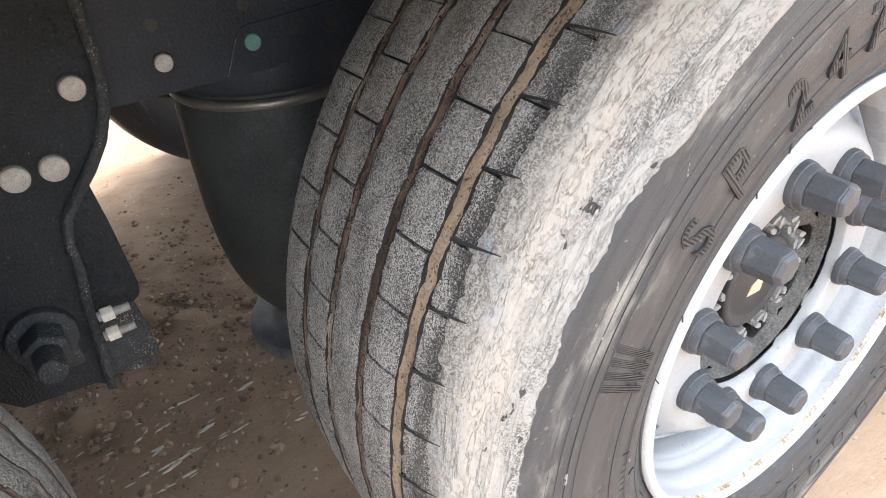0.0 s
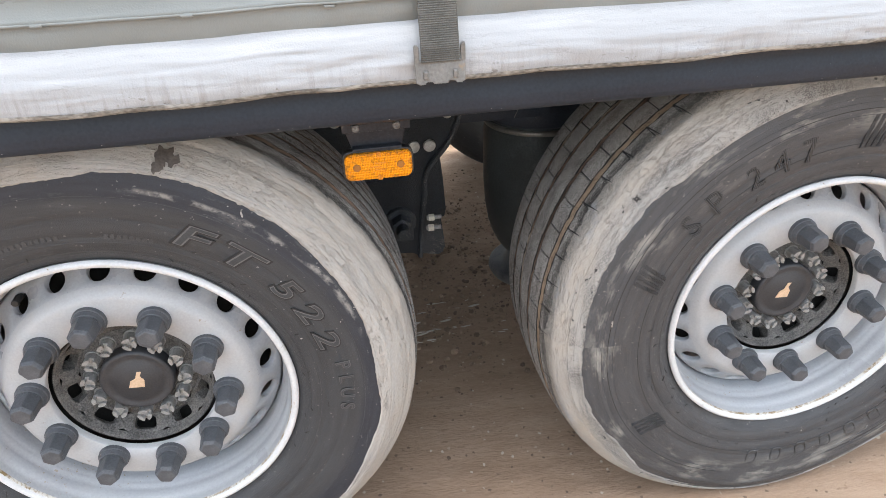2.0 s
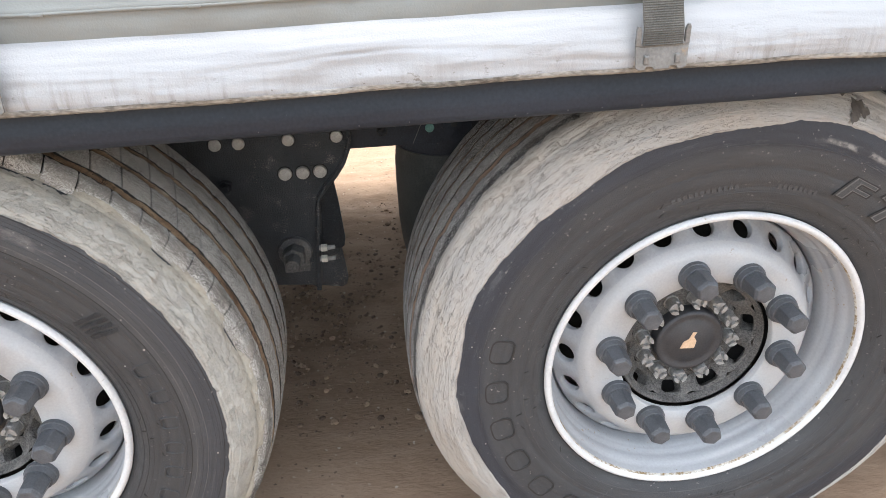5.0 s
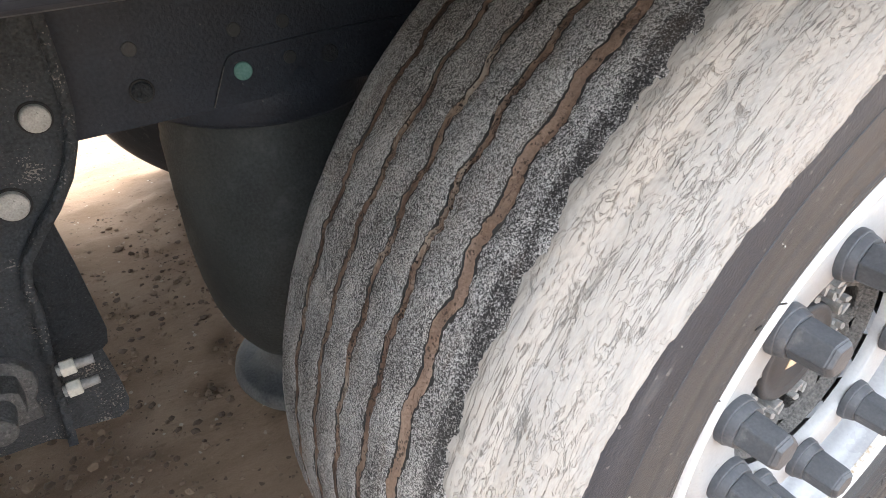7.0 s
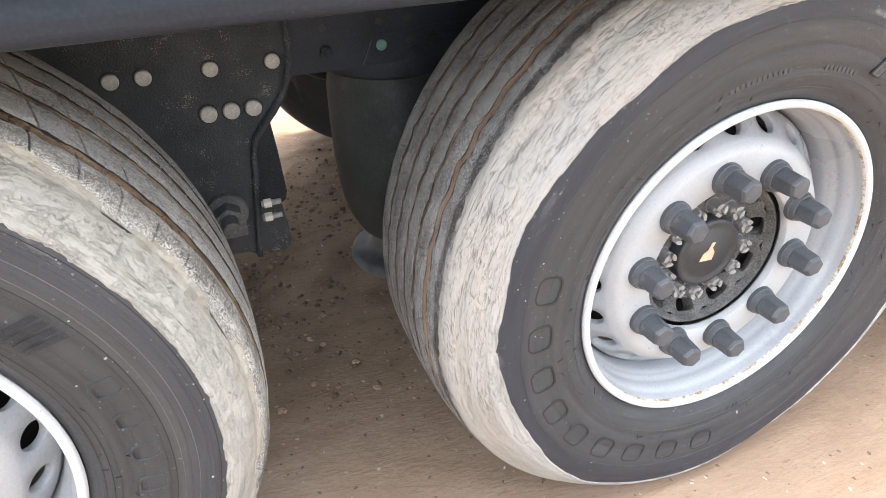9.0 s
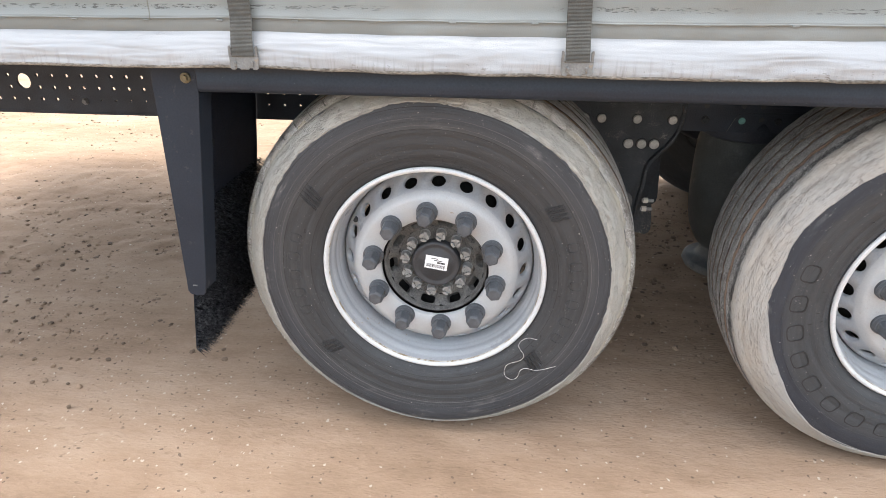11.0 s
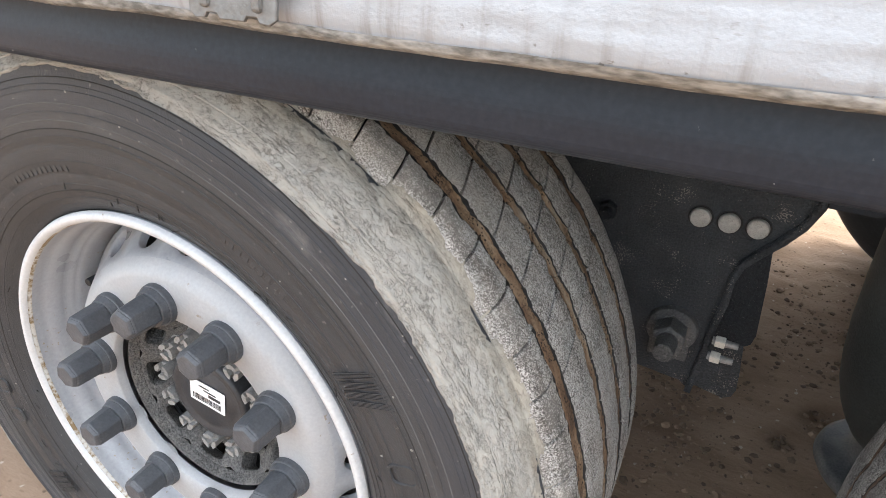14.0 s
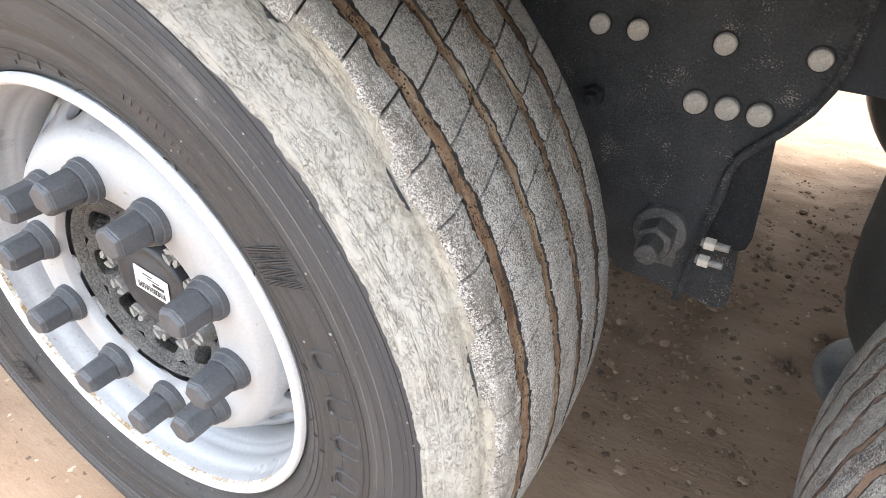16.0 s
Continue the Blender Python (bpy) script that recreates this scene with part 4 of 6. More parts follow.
def crust_mesh(mat, seed, inner, wave, tread_edge, tread_wave, height, thick=0.0016, lace=0.5, bays=(), fray=0.006, n=1700, m=84, shape="middle"):
    """Dried mud caked over the shoulder: a skin that rises out of the rubber where mud lies."""
    prof = [(y, float(crown(np.array(y), shape))) for y in np.linspace(tread_edge + tread_wave + 0.008, MID - HALF, 22)] + [s for s in side_profile(shape) if s[1] > inner - wave - 0.012]
    prof = np.array(prof)
    seg = np.r_[0, np.cumsum(np.hypot(*np.diff(prof, axis=0).T))]
    s = np.linspace(0, seg[-1], m)
    py, pr = np.interp(s, seg, prof[:, 0]), np.interp(s, seg, prof[:, 1])
    ty, tr = np.gradient(py, s), np.gradient(pr, s)
    ln = np.hypot(ty, tr)
    ny, nr = tr / ln, -ty / ln
    th = np.arange(n) * 2 * math.pi / n
    T, S = np.meshgrid(th, s)
    Y, R = np.meshgrid(th, py)[1], np.meshgrid(th, pr)[1]
    p = np.stack([np.cos(T).ravel() * R.ravel(), Y.ravel(), np.sin(T).ravel() * R.ravel()], 1)
    ring = np.stack([np.cos(T).ravel() * 0.5, np.zeros(T.size), np.sin(T).ravel() * 0.5], 1)
    slow = cloud(ring, 5.0, 4 if fray > 0.005 else 2, seed) - 0.5
    fine = 1.2 * (cloud(p, 55.0, 3, seed + 9) - 0.5) + 0.4 * (cloud(p, 240.0, 2, seed + 12) - 0.5)
    bottom = np.clip((-np.sin(T).ravel() - 0.55) / 0.4, 0, 1)
    edge_r = inner + 2 * wave * slow + fray * fine + 0.022 * bottom
    # bays: stretches (angle, half width in degrees, shift) where the caked edge reaches further in or stops short
    for at, wide, shift in bays:
        edge_r = edge_r + shift * np.exp(-(((np.degrees(T.ravel()) - at + 180) % 360 - 180) / wide) ** 2)
    e_in = np.where(Y.ravel() < 0.02, R.ravel() - edge_r, 0.05)
    slow2 = cloud(ring, 14.0, 4, seed + 5) - 0.5
    e_out = tread_edge + 2 * tread_wave * slow2 + 0.016 * fine - Y.ravel()
    e = np.minimum(e_in, e_out)
    # a crisp edge on the sidewall, a feathered one towards the tread
    lay = np.minimum(np.clip(e_in / (0.0028 if fray > 0.005 else 0.0020), -1, 1), np.clip(e_out / 0.009, -1, 1))
    relief = (cloud(p * np.array([1, 2.2, 1]), 55.0, 3, seed + 30) - 0.5)
    crack = np.abs(cloud(p, 30.0, 2, seed + 70) - 0.5)
    fold = 1 - np.abs(2 * cloud(p * np.array([1, 1.6, 1]), 85.0, 2, seed + 50) - 1)
    lip = 0.0011 * np.exp(-((e_in - 0.0022) / 0.0016) ** 2) * (lay > 0)
    off = thick * lay + lip + 0.0004 * (fold - 0.7) + 0.0005 * relief - 0.0008 * np.exp(-(crack / 0.012) ** 2) * (lay > 0)
    speck = np.clip((0.025 - e) / 0.025, 0, 1) * np.clip(fine * 2 + 0.1, 0, 1)
    off = off - lace * 0.006 * speck
    off = np.where(e < -0.004, -0.003, off)
    off = np.where(e > 0.02, np.maximum(off, 0.0004), off)
    NY, NR = np.meshgrid(th, ny)[1].ravel(), np.meshgrid(th, nr)[1].ravel()
    rr = R.ravel() + off * NR
    v = np.stack([np.cos(T).ravel() * rr, Y.ravel() + off * NY, np.sin(T).ravel() * rr], 1)
    # leave out what lies wholly under the rubber
    keep = (off > -0.0025).reshape(m, n)
    faces = []
    for j in range(m - 1):
        a = keep[j] | keep[j + 1]
        b = np.roll(a, -1) | a
        for i in np.nonzero(b)[0]:
            k = (i + 1) % n
            faces.append((j * n + i, j * n + k, (j + 1) * n + k, (j + 1) * n + i))
    return mesh_from("mud_crust", settle_on_ground(v, height), faces, [mat])


def holed_band(name, r0, y0, r1, y1, n, half_a, half_s, power, deep, mat, parent, label="", turn=0.0, samples=20):
    """A conical band with n openings through it, each with walls of its own thickness."""
    verts, faces = [], []
    length = math.hypot(r1 - r0, y1 - y0)
    dr, dy = (r1 - r0) / length, (y1 - y0) / length
    nr, ny = dy, -dr          # away from the viewer after the sign below
    if ny < 0:
        nr, ny = -nr, -ny
    rm = (r0 + r1) / 2
    cell = 2 * math.pi / n
    for k in range(n):
        o = len(verts)
        outer, inner = [], []
        for i in range(samples):
            t = 2 * math.pi * (i + 0.5) / samples
            c, s = math.cos(t), math.sin(t)
            big = max(abs(c), abs(s))
            outer.append((c / big * cell / 2, s / big * length / 2))
            ex = (abs(c) ** power + abs(s) ** power) ** (-1 / power)
            inner.append((c * ex * half_a / rm, s * ex * half_s))
        rims = [(outer, 0.0), (inner, 0.0), ([(a * 0.94, b * 0.94) for a, b in inner], 0.002), ([(a * 0.94, b * 0.94) for a, b in inner], deep)]
        for ring, d in rims:
            for a, b in ring:
                r = rm + dr * b + nr * d
                y = (y0 + y1) / 2 + dy * b + ny * d
                ang = turn + k * cell + a
                verts.append((r * math.cos(ang), y, r * math.sin(ang)))
        for q in range(3):
            for i in range(samples):
                j = (i + 1) % samples
                faces.append((o + q * samples + i, o + q * samples + j, o + (q + 1) * samples + j, o + (q + 1) * samples + i))
        # corner fills so that neighbouring cells meet
    me = mesh_from(name, verts, faces, [mat], smooth=False)
    bm = bmesh.new()
    bm.from_mesh(me)
    bmesh.ops.remove_doubles(bm, verts=bm.verts, dist=0.0002)
    bmesh.ops.recalc_face_normals(bm, faces=bm.faces)
    bm.to_mesh(me)
    bm.free()
    me.polygons.foreach_set("use_smooth", np.full(len(me.polygons), True))
    return put(name, me, parent, label)


def text_mesh(chars, size, start, step, radius, y, name, mat, parent, label="", grow=0.0, tall=0.0030, wide=0.95):
    """Raised characters set round a sidewall, angles in degrees."""
    for i, ch in enumerate(chars):
        bm = bmesh.new()
        cu = bpy.data.curves.new("character", "FONT")
        cu.body, cu.size, cu.extrude, cu.align_x, cu.align_y, cu.resolution_u = ch, size, tall, "CENTER", "CENTER", 3
        cu.offset, cu.shear = grow, 0.2 if wide > 1 else 0.0
        ob = bpy.data.objects.new("character", cu)
        scene.collection.objects.link(ob)
        me = ob.to_mesh()
        a = start + step * i
        turn = a - 90
        m = Matrix.Translation((radius * math.cos(radians(a)), y, radius * math.sin(radians(a)))) @ Matrix.Rotation(radians(-turn), 4, "Y") @ Matrix.Rotation(radians(90), 4, "X") @ Matrix.Scale(wide, 4, (1, 0, 0))
        o = len(bm.verts)
        bm.from_mesh(me)
        bm.verts.ensure_lookup_table()
        bmesh.ops.transform(bm, matrix=m, verts=bm.verts[o:])
        ob.to_mesh_clear()
        bpy.data.objects.remove(ob)
        bpy.data.curves.remove(cu)
        part(name, bm, mat, parent, label)


def bar_marks(count, w, h, start, step, radius, y, name, mat, parent):
    """Raised plain blocks in a row round a sidewall."""
    for i in range(count):
        bm = bmesh.new()
        a = start + step * i
        m = Matrix.Translation((radius * math.cos(radians(a)), y, radius * math.sin(radians(a)))) @ Matrix.Rotation(radians(90 - a), 4, "Y")
        # a plain low block with a raised rim
        wide = w
        n = 20
        rims = []
        for grow, top in ((0.0, 0.0012), (-0.0008, -0.0009), (-0.0032, -0.0009), (-0.0040, 0.0012)):
            ring = []
            for q in range(n):
                t = 2 * math.pi * q / n
                c, s = math.cos(t), math.sin(t)
                e = (abs(c) ** 4 + abs(s) ** 4) ** (-1 / 4)
                ring.append(bm.verts.new(m @ Vector((c * e * (wide / 2 + grow), top, s * e * (h / 2 + grow)))))
            rims.append(ring)
        for r0, r1 in zip(rims, rims[1:]):
            for q in range(n):
                bm.faces.new((r0[q], r0[(q + 1) % n], r1[(q + 1) % n], r1[q]))
        part(name, bm, mat, parent)


def hatch_marks(angles, radius, length, y, parent, mat):
    """Sets of fine raised ribs moulded slantwise into a sidewall."""
    for a in angles:
        for k in range(4):
            bm = bmesh.new()
            for q in range(5):
                b = a + (k - 1.5) * 1.75 + (q - 2) * 0.24
                m = Matrix.Translation((radius * math.cos(radians(b)), y, radius * math.sin(radians(b)))) @ Matrix.Rotation(radians(90 - b + 14), 4, "Y")
                made = box(bm, (0.0008, 0.0022, length), (0, 0, 0))
                bmesh.ops.transform(bm, matrix=m, verts=made)
            part("raised_rib", bm, mat, parent)


def nut_cap_mesh():
    bm = bmesh.new()
    prism(bm, 32, 0.0285, 0.0278, 0.0285, 0.0190, bevel=0.0015)
    prism(bm, 32, 0.0265, 0.0238, 0.0195, 0.0100, bevel=0.001)
    prism(bm, 6, 0.0232, 0.0212, 0.0110, -0.0270, turn=12, bevel=0.0022)
    prism(bm, 6, 0.0208, 0.0172, -0.0262, -0.0315, turn=12, bevel=0.0016)
    me = bpy.data.meshes.new("nut_cap")
    bmesh.ops.recalc_face_normals(bm, faces=bm.faces)
    bm.to_mesh(me)
    bm.free()
    me.materials.append(M_CAP)
    return me


def hub_bolt_mesh():
    bm = bmesh.new()
    prism(bm, 20, 0.0150, 0.0150, 0.041, 0.035, bevel=0.001)
    prism(bm, 12, 0.0135, 0.0130, 0.0355, 0.019, bevel=0.0014)
    for k in range(3):
        # three broad prongs round a hollow
        a0 = k * 2 * math.pi / 3 + 0.3
        arc = [a0 - 0.72 + 1.44 * q / 5 for q in range(6)]
        plate(bm, [(0.0132 * math.cos(a), 0.0132 * math.sin(a)) for a in arc] + [(0.0062 * math.cos(a), 0.0062 * math.sin(a)) for a in reversed(arc)], 0.020, 0.0118)
    me = bpy.data.meshes.new("hub_bolt")
    bmesh.ops.recalc_face_normals(bm, faces=bm.faces)
    bm.to_mesh(me)
    bm.free()
    me.materials.append(M_BOLT)
    return me


CAP_MESH, BOLT_MESH = nut_cap_mesh(), hub_bolt_mesh()


def wheel(shape, phase, label, tyre, crust, hole_turn, valve_angle, inset=0.0):
    at = WHEELS[shape]
    root = empty("trailer_wheel", at, label, "wheel", "wheels of the trailer")
    height = at[2] - float(ground_level(np.array(at[0])))
    ty = put("tyre", tyre_mesh(height=height, shape=shape, **tyre), root, "heavy truck tyre with worn ribs and clogged grooves")
    put("mud_crust", crust_mesh(height=height, shape=shape, **crust), ty, "pale dried mud caked over the shoulder")
    # rim: flange, bead seat, barrel
    rim = lathe("rim", [(0.006, 0.2950), (-0.004, 0.2970), (-0.009, 0.2950), (-0.0105, 0.2915), (-0.009, 0.2870), (-0.004, 0.2850), (0.004, 0.2835), (0.012, 0.2822), (0.021, 0.2808), (0.0235, 0.2778), (0.042, 0.2765), (0.050, 0.2755), (0.0525, 0.2725), (0.058, 0.2715), (0.062, 0.2690), (0.066, 0.2668), (0.074, 0.2655), (0.100, 0.2645), (0.160, 0.2630), (0.200, 0.2590), (0.315, 0.2850), (0.325, 0.2990)], M_RIM, root, "silver painted steel rim with dirt specks", n=160)
    lathe("rim_edge", [(-0.0035, 0.2977), (-0.0085, 0.2962), (-0.0113, 0.2927), (-0.0100, 0.2870), (-0.0048, 0.2843)], M_RIM_EDGE, rim, "whitish worn flange edge", n=160)
    lathe("rust_line", [(-0.0036, 0.2852), (-0.0052, 0.2858), (-0.0036, 0.2838), (0.001, 0.2832)], M_RUST, rim, "yellow-brown rust line inside the flange", n=160)
    disc = lathe("wheel_disc", [(0.043 + inset, 0.1455), (0.030 + inset, 0.1455), (0.028 + inset, 0.1475), (0.028 + inset, 0.2000), (0.0293 + inset, 0.2055), (0.0345 + inset, 0.2135), (0.0440 + inset, 0.2215)], M_DISC_FACE, root, "satin silver wheel disc with round hand holes", n=120)
    holed_band("hole_ring", 0.2215, 0.044 + inset, 0.2600, 0.088, 20, 0.0205, 0.0215, 2.0, 0.012, M_RIM, disc, "silver band with twenty round openings", turn=radians(hole_turn))
    lathe("disc_edge", [(0.088, 0.2600), (0.098, 0.2632), (0.130, 0.2636)], M_RIM, disc, n=120)
    # drum is enlarged and near black so the disc's holes look shaded
    lathe("brake_drum", [(0.118, 0.02), (0.118, 0.18), (0.130, 0.236), (0.30, 0.236), (0.30, 0.02)], M_DARK, root, "near-black brake drum behind the disc, darkening its holes", n=64)
    # hub
    hub = lathe("hub", [(0.075 + inset, 0.1408), (0.048 + inset, 0.1408), (0.0455 + inset, 0.1390), (0.0480 + inset, 0.1362), (0.0600 + inset, 0.1325)], M_HUB, root, "dusty black cast hub", n=120)
    holed_band("hub_ring", 0.1040, 0.082 + inset, 0.1325, 0.060 + inset, 10, 0.0205, 0.0130, 5.0, 0.030, M_HUB, hub, "cast ring with oblong windows", turn=radians(phase + 18), samples=24)
    lathe("hub_flange", [(0.082 + inset, 0.1040), (0.081 + inset, 0.1010), (0.081 + inset, 0.070), (0.085 + inset, 0.064)], M_HUB, hub, n=72)
    cap = lathe("hub_cap", [(y + 0.031 + inset, r) for y, r in ((0.055, 0.0665), (0.030, 0.0665), (0.0255, 0.0645), (0.0245, 0.0590), (0.0270, 0.0555), (0.0275, 0.046), (0.0262, 0.0445), (0.0260, 0.0001))], M_HUBCAP, root, "round black hub cap", n=64)
    for k in range(10):
        a = radians(phase - 36 * k)
        put("nut_cap", CAP_MESH, root, "grey plastic hexagonal wheel nut cap", pose(0.1675 * math.cos(a), inset, 0.1675 * math.sin(a), 0, 11 * k, 0))
    for k in range(12):
        a = radians(phase + 15 - 30 * k)
        put("hub_bolt", BOLT_MESH, hub, "dull grey castellated hub bolt" if k == 0 else "", pose(0.0855 * math.cos(a), 0.043 + inset, 0.0855 * math.sin(a), 0, 23 * k, 0))
    # valve
    bm = bmesh.new()
    prism(bm, 10, 0.004, 0.004, 0.0, -0.045)
    prism(bm, 12, 0.0065, 0.006, -0.040, -0.062, bevel=0.001)
    a = radians(valve_angle)
    part("valve", bm, M_BLACK, root, "black tyre valve with cap", m=pose(0.247 * math.cos(a), 0.120, 0.247 * math.sin(a), 0, 0, 0))
    return root, ty, cap


front, front_tyre, _ = wheel(
    "front", 95.8, "front trailer wheel, silver rim, dusty tyre, label on hub",
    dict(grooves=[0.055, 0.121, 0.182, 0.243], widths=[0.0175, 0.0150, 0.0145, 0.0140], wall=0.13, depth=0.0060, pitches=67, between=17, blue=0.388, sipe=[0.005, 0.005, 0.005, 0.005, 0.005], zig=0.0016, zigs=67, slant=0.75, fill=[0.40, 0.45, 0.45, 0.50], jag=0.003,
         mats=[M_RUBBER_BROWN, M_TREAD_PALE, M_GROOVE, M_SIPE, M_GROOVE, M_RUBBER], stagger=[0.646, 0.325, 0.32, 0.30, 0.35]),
    dict(mat=M_CRUST_GREY, seed=41, inner=0.458, bays=((67, 11, -0.012), (98, 9, 0.005), (212, 18, 0.013), (-33, 12, 0.014)), wave=0.003, tread_edge=0.016, tread_wave=0.012, lace=0.4, fray=0.004, thick=0.0022), 16, 152, -0.008)
middle, middle_tyre, middle_cap = wheel(
    "middle", 99.8, "middle trailer wheel, silver rim, black tyre with cream mud",
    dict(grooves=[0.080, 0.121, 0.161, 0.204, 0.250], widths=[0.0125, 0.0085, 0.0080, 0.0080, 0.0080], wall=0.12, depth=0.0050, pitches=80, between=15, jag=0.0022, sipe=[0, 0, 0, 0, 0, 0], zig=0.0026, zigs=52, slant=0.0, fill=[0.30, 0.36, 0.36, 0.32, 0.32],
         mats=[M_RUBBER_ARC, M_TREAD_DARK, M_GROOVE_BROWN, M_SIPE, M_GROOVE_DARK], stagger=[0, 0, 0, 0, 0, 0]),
    dict(mat=M_CRUST_WARM, seed=11, inner=0.453, wave=0.014, tread_edge=0.042, tread_wave=0.006, lace=0.2, thick=0.0017, fray=0.003), 1, 127)
rear, rear_tyre, rear_cap = wheel(
    "rear", 97.5, "rear trailer wheel, silver rim, blocky grey tyre, cream mud",
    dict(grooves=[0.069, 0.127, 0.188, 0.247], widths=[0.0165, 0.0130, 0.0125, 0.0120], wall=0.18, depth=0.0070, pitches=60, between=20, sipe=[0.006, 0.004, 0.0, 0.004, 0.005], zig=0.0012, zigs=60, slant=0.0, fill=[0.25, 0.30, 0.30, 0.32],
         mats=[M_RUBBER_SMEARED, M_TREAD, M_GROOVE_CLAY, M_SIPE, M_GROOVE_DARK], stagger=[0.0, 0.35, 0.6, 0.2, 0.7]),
    dict(mat=M_CRUST, seed=23, inner=0.484, bays=((110, 13, -0.040), (88, 14, -0.026), (131, 6, -0.018), (-143, 10, -0.012)), wave=0.006, tread_edge=0.036, tread_wave=0.012, lace=0.25, fray=0.006), 2, 120, 0.012)

def sidewall_height(r, shape="middle"):
    """How far out the outer sidewall stands at a radius."""
    pts = sorted((q, y) for y, q in side_profile(shape))
    return float(np.interp(r, [p[0] for p in pts], [p[1] for p in pts]))


def moulding_rings(tyre, radii, mat):
    """Fine raised lines moulded round a sidewall."""
    for r in radii:
        y = sidewall_height(r)
        lathe("moulded_line", [(y + 0.001, r - 0.0008), (y - 0.0007, r - 0.0003), (y - 0.0007, r + 0.0003), (y + 0.001, r + 0.0008)], mat, tyre, n=220)


def vent_hairs(tyre, count, seed):
    """Short rubber whiskers left by the mould."""
    rnd = random.Random(seed)
    bm = bmesh.new()
    for k in range(count):
        a, r = rnd.uniform(0, 2 * math.pi), rnd.choice((0.312, 0.322, 0.335, 0.352))
        y = sidewall_height(r)
        made = box(bm, (0.0011, 0.0011, rnd.uniform(0.006, 0.012)), (0, 0, 0))
        bmesh.ops.transform(bm, matrix=pose(r * math.cos(a), y - 0.0012, r * math.sin(a), rnd.uniform(-25, 25), rnd.uniform(0, 180), 0), verts=made)
    part("vent_hairs", bm, M_SIPE, tyre)["kind"] = "stuff"


moulding_rings(front_tyre, (0.318, 0.336, 0.364, 0.392, 0.446), M_RUBBER_BROWN)
moulding_rings(front_tyre, (0.409, 0.427), M_LETTER)
moulding_rings(front_tyre, (0.328, 0.400, 0.453), M_SIPE)
moulding_rings(front_tyre, (0.418, 0.440), M_RUBBER)
moulding_rings(rear_tyre, (0.372, 0.436, 0.457), M_SIPE)
moulding_rings(middle_tyre, (0.320, 0.340, 0.420), M_RUBBER)
moulding_rings(rear_tyre, (0.322, 0.345, 0.425, 0.447), M_RUBBER)
for k, ty in enumerate((front_tyre, middle_tyre, rear_tyre)):
    vent_hairs(ty, 42, k)


def mud_ridges(tyre, mat, radii, shape, lift=0.0):
    """Moulded rings that show through the mud as low ridges."""
    for r in radii:
        y = sidewall_height(r, shape) - 0.0016 - lift
        lathe("mud_ridge", [(y + 0.004 + lift, r - 0.0030), (y - 0.0010, r - 0.0010), (y - 0.0010, r + 0.0008), (y + 0.004 + lift, r + 0.0022)], mat, tyre, n=240)


mud_ridges(front_tyre, M_CRUST_GREY, (0.4775,), "front", 0.0008)
mud_ridges(rear_tyre, M_CRUST, (0.5105, 0.499), "rear")
mud_ridges(middle_tyre, M_CRUST_WARM, (0.472, 0.497), "middle")


def mud_drips(tyre, mat, seed, angles, count, inner, outer, longest):
    """Runs and splashes of mud on the sidewall, below the caked edge."""
    rnd = random.Random(seed)
    bm = bmesh.new()
    for k in range(count):
        a = radians(rnd.uniform(*angles))
        r = outer - (outer - inner) * rnd.random() ** 2.2
        run = rnd.random() ** 4 * longest
        size = 0.0004 + 0.0014 * rnd.random() ** 2
        for q in range(1 + int(run / 0.004)):
            f = q * 0.004
            x, z = r * math.cos(a) + 0.0006 * math.sin(q * 1.7), r * math.sin(a) - f
            w = size * (1.0 if q == 0 else 0.75 + 0.5 * (f / max(run, 0.004)) ** 3)
            made = bmesh.ops.create_icosphere(bm, subdivisions=1, radius=1.0)["verts"]
            bmesh.ops.transform(bm, matrix=Matrix.Translation((x, sidewall_height(math.hypot(x, z)) - 0.0002, z)) @ Matrix.Diagonal((w * rnd.uniform(0.8, 1.4), 0.0009, w * (1.0 if run < 0.004 else 2.2), 1)), verts=made)
    ob = part("mud_drip", bm, mat, tyre, "dried runs and splashes of mud")
    ob["kind"] = "stuff"


mud_drips(rear_tyre, M_CRUST, 5, (118, 165), 16, 0.440, 0.484, 0.040)
mud_drips(rear_tyre, M_CRUST, 8, (0, 360), 60, 0.330, 0.478, 0.012)
mud_drips(front_tyre, M_CRUST_GREY, 7, (0, 360), 90, 0.320, 0.460, 0.002)
mud_drips(middle_tyre, M_CRUST_WARM, 9, (0, 360), 60, 0.330, 0.455, 0.006)


def shoulder_slits(tyre, count, phase, y0, y1, width, skew):
    """Flat black strips painting the shaded slits from the first groove into the shoulder."""
    rnd = random.Random(count)
    verts, faces = [], []
    for k in range(count):
        a0 = 2 * math.pi * (k + phase) / count
        end = y1 + rnd.uniform(-0.008, 0.008)
        o = len(verts)
        for t in (0.0, 0.25, 0.5, 0.75, 1.0):
            y = y0 + (end - y0) * t
            w = width * (1.0 - t) ** 0.6 * rnd.uniform(0.7, 1.2) + 0.0004
            a = a0 + skew * (y - y0)
            for s in (-1, 1):
                r = float(crown(np.array(y), "rear")) + 0.0012 + 0.0016 * min(1, t * 2)
                verts.append((r * math.cos(a + s * w / 0.54), y, r * math.sin(a + s * w / 0.54)))
        for q in range(4):
            faces.append((o + 2 * q, o + 2 * q + 1, o + 2 * q + 3, o + 2 * q + 2))
    put("painted_slits", mesh_from("painted_slits", verts, faces, [M_SIPE]), tyre)["kind"] = "stuff"


shoulder_slits(rear_tyre, 60, 0.0, 0.062, 0.024, 0.0013, 0.3)


